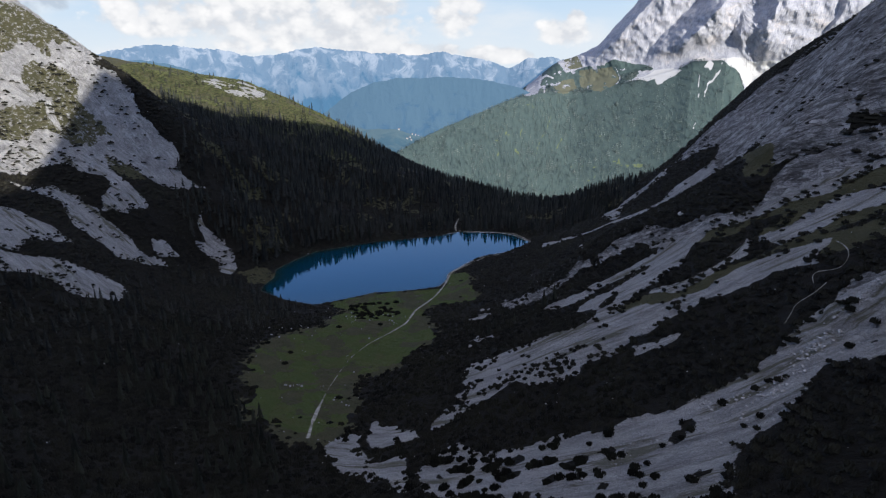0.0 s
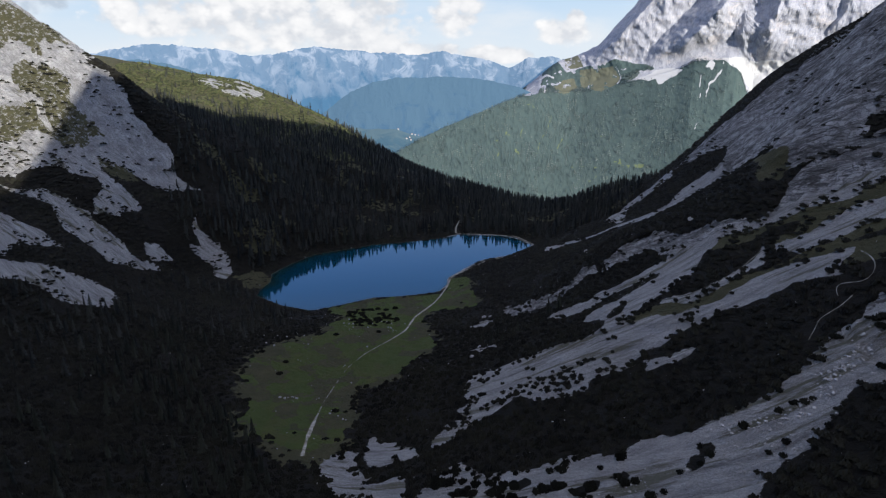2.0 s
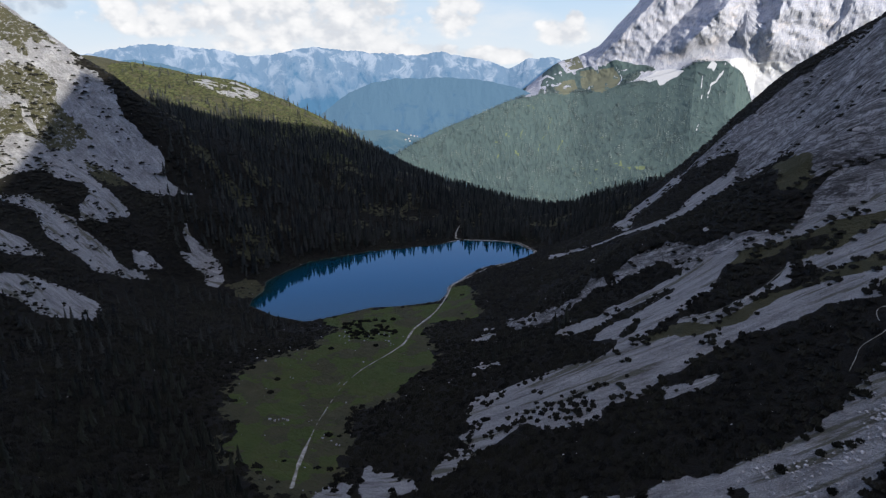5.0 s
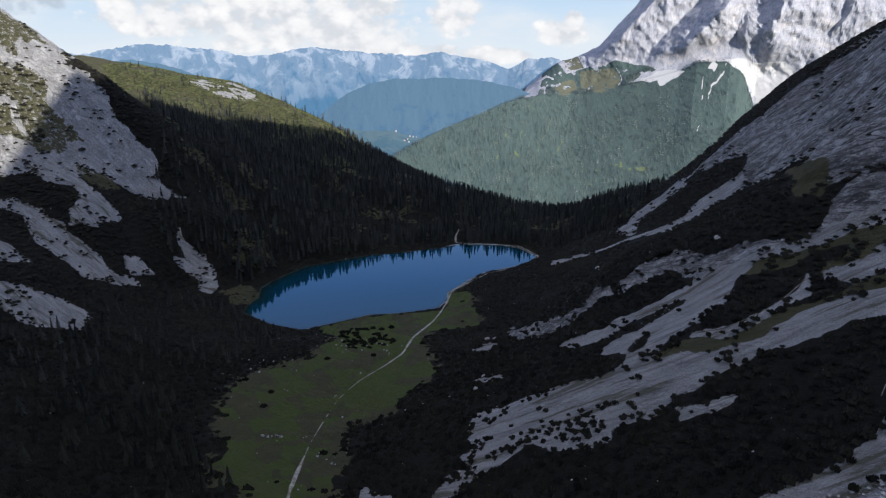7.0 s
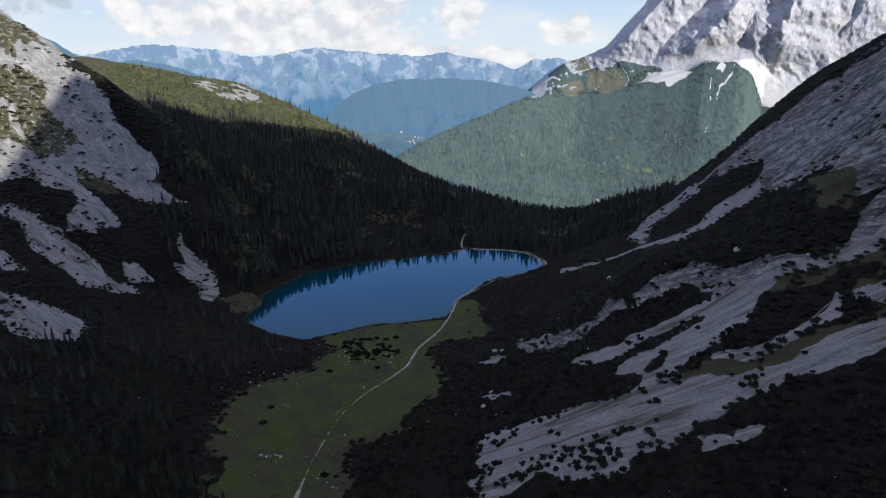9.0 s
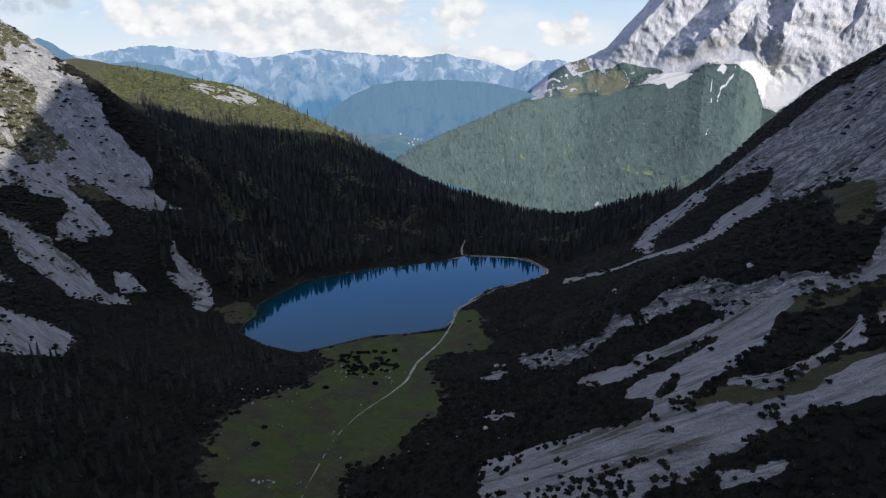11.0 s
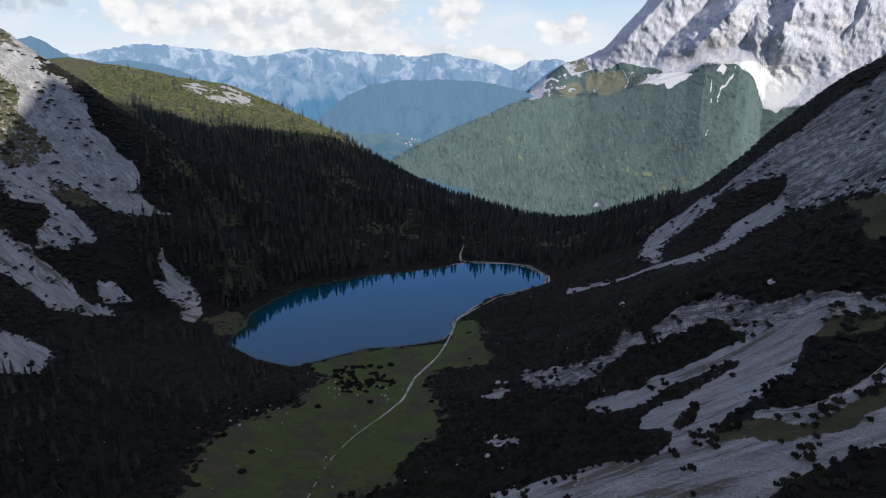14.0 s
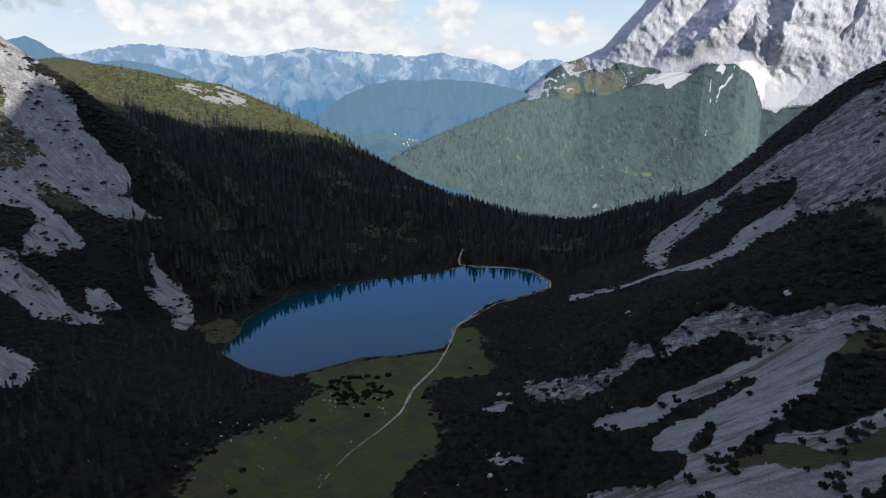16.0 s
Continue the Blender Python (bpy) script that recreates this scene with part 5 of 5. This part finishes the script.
# ---- trails ----


def build_trail(name, line, width, label, material):
    """A worn gravel path that lies on the ground, its edges uneven."""
    pts = []
    for (ax, ay), (bx, by) in zip(line, line[1:]):
        n = max(1, int(math.hypot(bx - ax, by - ay) / 3))
        pts += [(ax + (bx - ax) * i / n, ay + (by - ay) * i / n) for i in range(n)]
    p = np.array(pts + [line[-1]], float)
    for _ in range(6):
        p[1:-1] = 0.25 * p[:-2] + 0.5 * p[1:-1] + 0.25 * p[2:]
    d = np.gradient(p, axis=0)
    side = np.stack([d[:, 1], -d[:, 0]], -1) / np.linalg.norm(d, axis=1, keepdims=True)
    half = width * (0.42 + 0.4 * fbm(p[:, 0], p[:, 1], 13, 4, 44)) * (0.4 + 0.75 * ease(700, 790, p[:, 1]) + 0.9 * ease(540, 510, p[:, 1]))
    rows = []
    for k, e in enumerate((-1.15, -0.95, -0.35, 0.35, 0.95, 1.15)):
        q = p + side * (half * e * (1 + 0.18 * fbm(p[:, 0], p[:, 1], 5, 2, 45 + k)))[:, None]
        rows.append(np.column_stack([q, ground_height(q[:, 0], q[:, 1]) + (-0.5 if k in (0, 5) else 0.30) - 0.8 * ease(720, 640, p[:, 1]) * ease(520, 545, p[:, 1]) * ease(-0.15, 0.2, fbm(p[:, 0], p[:, 1], 6, 3, 52))]))
    v = np.array(rows)
    me = mesh_of(name, v.reshape(-1, 3), grid_faces(6, len(p)), material, True)
    return tagged(new(name, me), label, "path", kind="structure")


build_trail("path_main", TRAIL["main"], 2.5, "pale gravel hiking path across the meadow and along the lake", TRAIL_GRAVEL)
build_trail("path_side", TRAIL["side"], 0.55, "narrow pale footpath through the dwarf pines", FOOTPATH)
build_trail("path_zigzag", TRAIL["zigzag"], 0.5, "narrow pale footpath winding up the turf", FOOTPATH)
build_trail("path_low", TRAIL["low"], 0.6, "narrow pale footpath along the scree edge", FOOTPATH)

# ---- stones ----


def stone(seed, cuts):
    """A broken limestone block about 2 across, from a sphere cut by planes."""
    rng = np.random.RandomState(seed)
    bm = bmesh.new()
    bmesh.ops.create_icosphere(bm, subdivisions=cuts, radius=1.0)
    planes = [(Vector(rng.normal(size=3)).normalized(), rng.uniform(0.55, 0.85)) for _ in range(9)]
    for v in bm.verts:
        for n, d in planes:
            over = v.co.dot(n) - d
            if over > 0:
                v.co -= n * over
        v.co *= 1 + 0.08 * rng.uniform(-1, 1)
        v.co.z *= 0.8
    return bm


def stone_arrays(seed):
    bm = stone(seed, 1)
    bmesh.ops.triangulate(bm, faces=bm.faces[:])
    bm.verts.index_update()
    v = np.array([tuple(q.co) for q in bm.verts])
    f = np.array([[q.index for q in face.verts] for face in bm.faces])
    bm.free()
    return v, f


STONES = [stone_arrays(k) for k in range(6)]


def build_boulder(x, y, size, seed, label):
    bm = stone(seed, 3)
    me = bpy.data.meshes.new("boulder")
    bm.to_mesh(me)
    bm.free()
    me.materials.append(BOULDER)
    ob = tagged(new("boulder", me), label, "boulder", "boulders of the valley")
    z = float(ground_height(np.array([x]), np.array([y]))[0])
    ob.matrix_basis = pose(x, y, z + 0.25 * size, 0, 0, 40 * seed) @ Matrix.Diagonal((size, size * 0.85, size * 0.95, 1))
    return ob


for k, (x, y, size) in enumerate([(183, 795, 3.4), (245, 629, 3.4), (52, 776, 3.4), (60, 770, 2.6), (28, 604, 3.0), (38, 640, 2.8), (-90, 700, 1.4)]):
    build_boulder(x, y, size, 10 + k, "pale limestone boulder among dwarf pines")
rng = np.random.RandomState(21)
HEAPS = [(-96, 770, 22, 9), (-126, 795, 14, 5), (-71, 786, 12, 5), (-60, 760, 9, 6), (-205, 735, 14, 6), (-178, 728, 10, 5), (-227, 690, 12, 6), (-184, 703, 14, 5), (-153, 566, 5, 5), (-141, 566, 4, 3), (-119, 565, 5, 5), (-97, 608, 8, 3), (-110, 530, 14, 6)]
for cx, cy, spread, count in HEAPS:
    for _ in range(count):
        x, y = cx + rng.normal(0, spread), cy + rng.normal(0, spread * 0.6)
        if line_distance(np.array([x]), np.array([y]), TRAIL["main"])[0] > 4 and poly_distance(np.array([x]), np.array([y]), LAKE)[0] > 5:
            build_boulder(x, y, 0.6 + 1.3 * rng.rand() ** 2, int(rng.randint(1, 900)), "small pale limestone rock on the meadow")


WASH = [(262, 352), (236, 341), (217, 332), (203, 322), (188, 314), (173, 320), (158, 337)]  # the rubble-filled stream bed in the fan


def loose_stones():
    """Blocks strewn over the scree and the foot of the cliffs."""
    x, y, rng = scatter(14, (-720, 420, 220, 1200), 2.6)
    c = cover(x, y)
    want = c["scree"] * 0.95 * ease(9, 2, line_distance(x, y, WASH)) + c["scree"] * 0.6 * ease(900, 500, y) * ease(-0.35, 0.4, fbm(x, y, 30, 4, 37)) + c["rock"] * 0.05 + (1 - np.maximum(c["scree"], c["rock"])) * 0.012
    keep = (rng.rand(len(x)) < want) & (c["lake"] > 3) & (c["path"] > 3)
    x, y = x[keep], y[keep]
    w = np.where(line_distance(x, y, WASH) < 7, 0.45 + 1.3 * rng.rand(len(x)) ** 2, 0.22 + 0.95 * rng.rand(len(x)) ** 4)
    places = np.stack([rng.randint(0, 6, len(x)), x, y, ground_height(x, y) + 0.1, rng.uniform(0, 6.28, len(x)), w, w * 0.8], -1)
    me = repeat("loose_stones", [s[0] for s in STONES], [s[1] for s in STONES], places, BOULDER)
    return tagged(new("loose_stones", me), "loose grey limestone blocks on the scree", "stones", kind="stuff")


loose_stones()

# ---- the village far down the valley ----
WALL_WHITE = plain_material("white_plaster", (0.24, 0.24, 0.245), (0.30, 0.30, 0.30), 0.2)
ROOF_BROWN = plain_material("brown_roof", (0.16, 0.10, 0.08), (0.26, 0.18, 0.14), 0.2)


def part(name, bm, material, parent, label=""):
    me = bpy.data.meshes.new(name)
    bm.to_mesh(me)
    bm.free()
    me.materials.append(material)
    ob = new(name, me)
    ob.parent = parent
    return tagged(ob, label) if label else ob


def build_house(m, length, width, height):
    """A white house with a gabled roof."""
    house = tagged(new("house"), "white rendered alpine house with a brown gabled roof", "house", "houses of the far village")
    house.matrix_basis = m
    bm = bmesh.new()
    bmesh.ops.create_cube(bm, size=1.0, matrix=Matrix.Translation((0, 0, height / 2 - 4)) @ Matrix.Diagonal((length, width, height + 8, 1)))
    part("wall", bm, WALL_WHITE, house)
    bm = bmesh.new()
    a, b, e = length / 2 + 1, width / 2 + 1, height
    vs = [bm.verts.new(q) for q in ((-a, -b, e), (a, -b, e), (a, b, e), (-a, b, e), (-a, 0, e + width * 0.3), (a, 0, e + width * 0.3))]
    for idx in ((0, 1, 5, 4), (2, 3, 4, 5), (0, 4, 3), (1, 2, 5), (3, 2, 1, 0)):
        bm.faces.new([vs[k] for k in idx])
    part("roof", bm, ROOF_BROWN, house)
    return house


valley = bpy.data.objects["backdrop_valley"]
tops = np.array([tuple(v.co) for v in valley.data.vertices])
rng = np.random.RandomState(77)
for k in range(46):
    u, v = (rng.normal(731, 13), rng.normal(221, 1.2)) if k < 20 else (rng.uniform(712, 775), rng.uniform(233, 243) - 0.06 * (k - 30))
    az, rise = bearing((u - 784) / 1107, (441 - v) / 1107)
    along = (tops[:, 0] - OUTLOOK.x) * math.sin(az) + (tops[:, 1] - OUTLOOK.y) * math.cos(az)
    off = np.abs((tops[:, 0] - OUTLOOK.x) * math.cos(az) - (tops[:, 1] - OUTLOOK.y) * math.sin(az))
    miss = np.abs(tops[:, 2] - OUTLOOK.z - rise * along) + 2.0 * off
    x, y, z = tops[miss.argmin()]
    x, y = x + rng.uniform(-60, 60), y + rng.uniform(-90, 90)
    z = tops[np.hypot(tops[:, 0] - x, tops[:, 1] - y).argmin()][2]
    big = 0.62 if k < 20 else 0.55
    build_house(pose(x, y, z, 0, 0, rng.uniform(-30, 30)), 13 * big * rng.uniform(0.8, 1.5), 9 * big, 6)
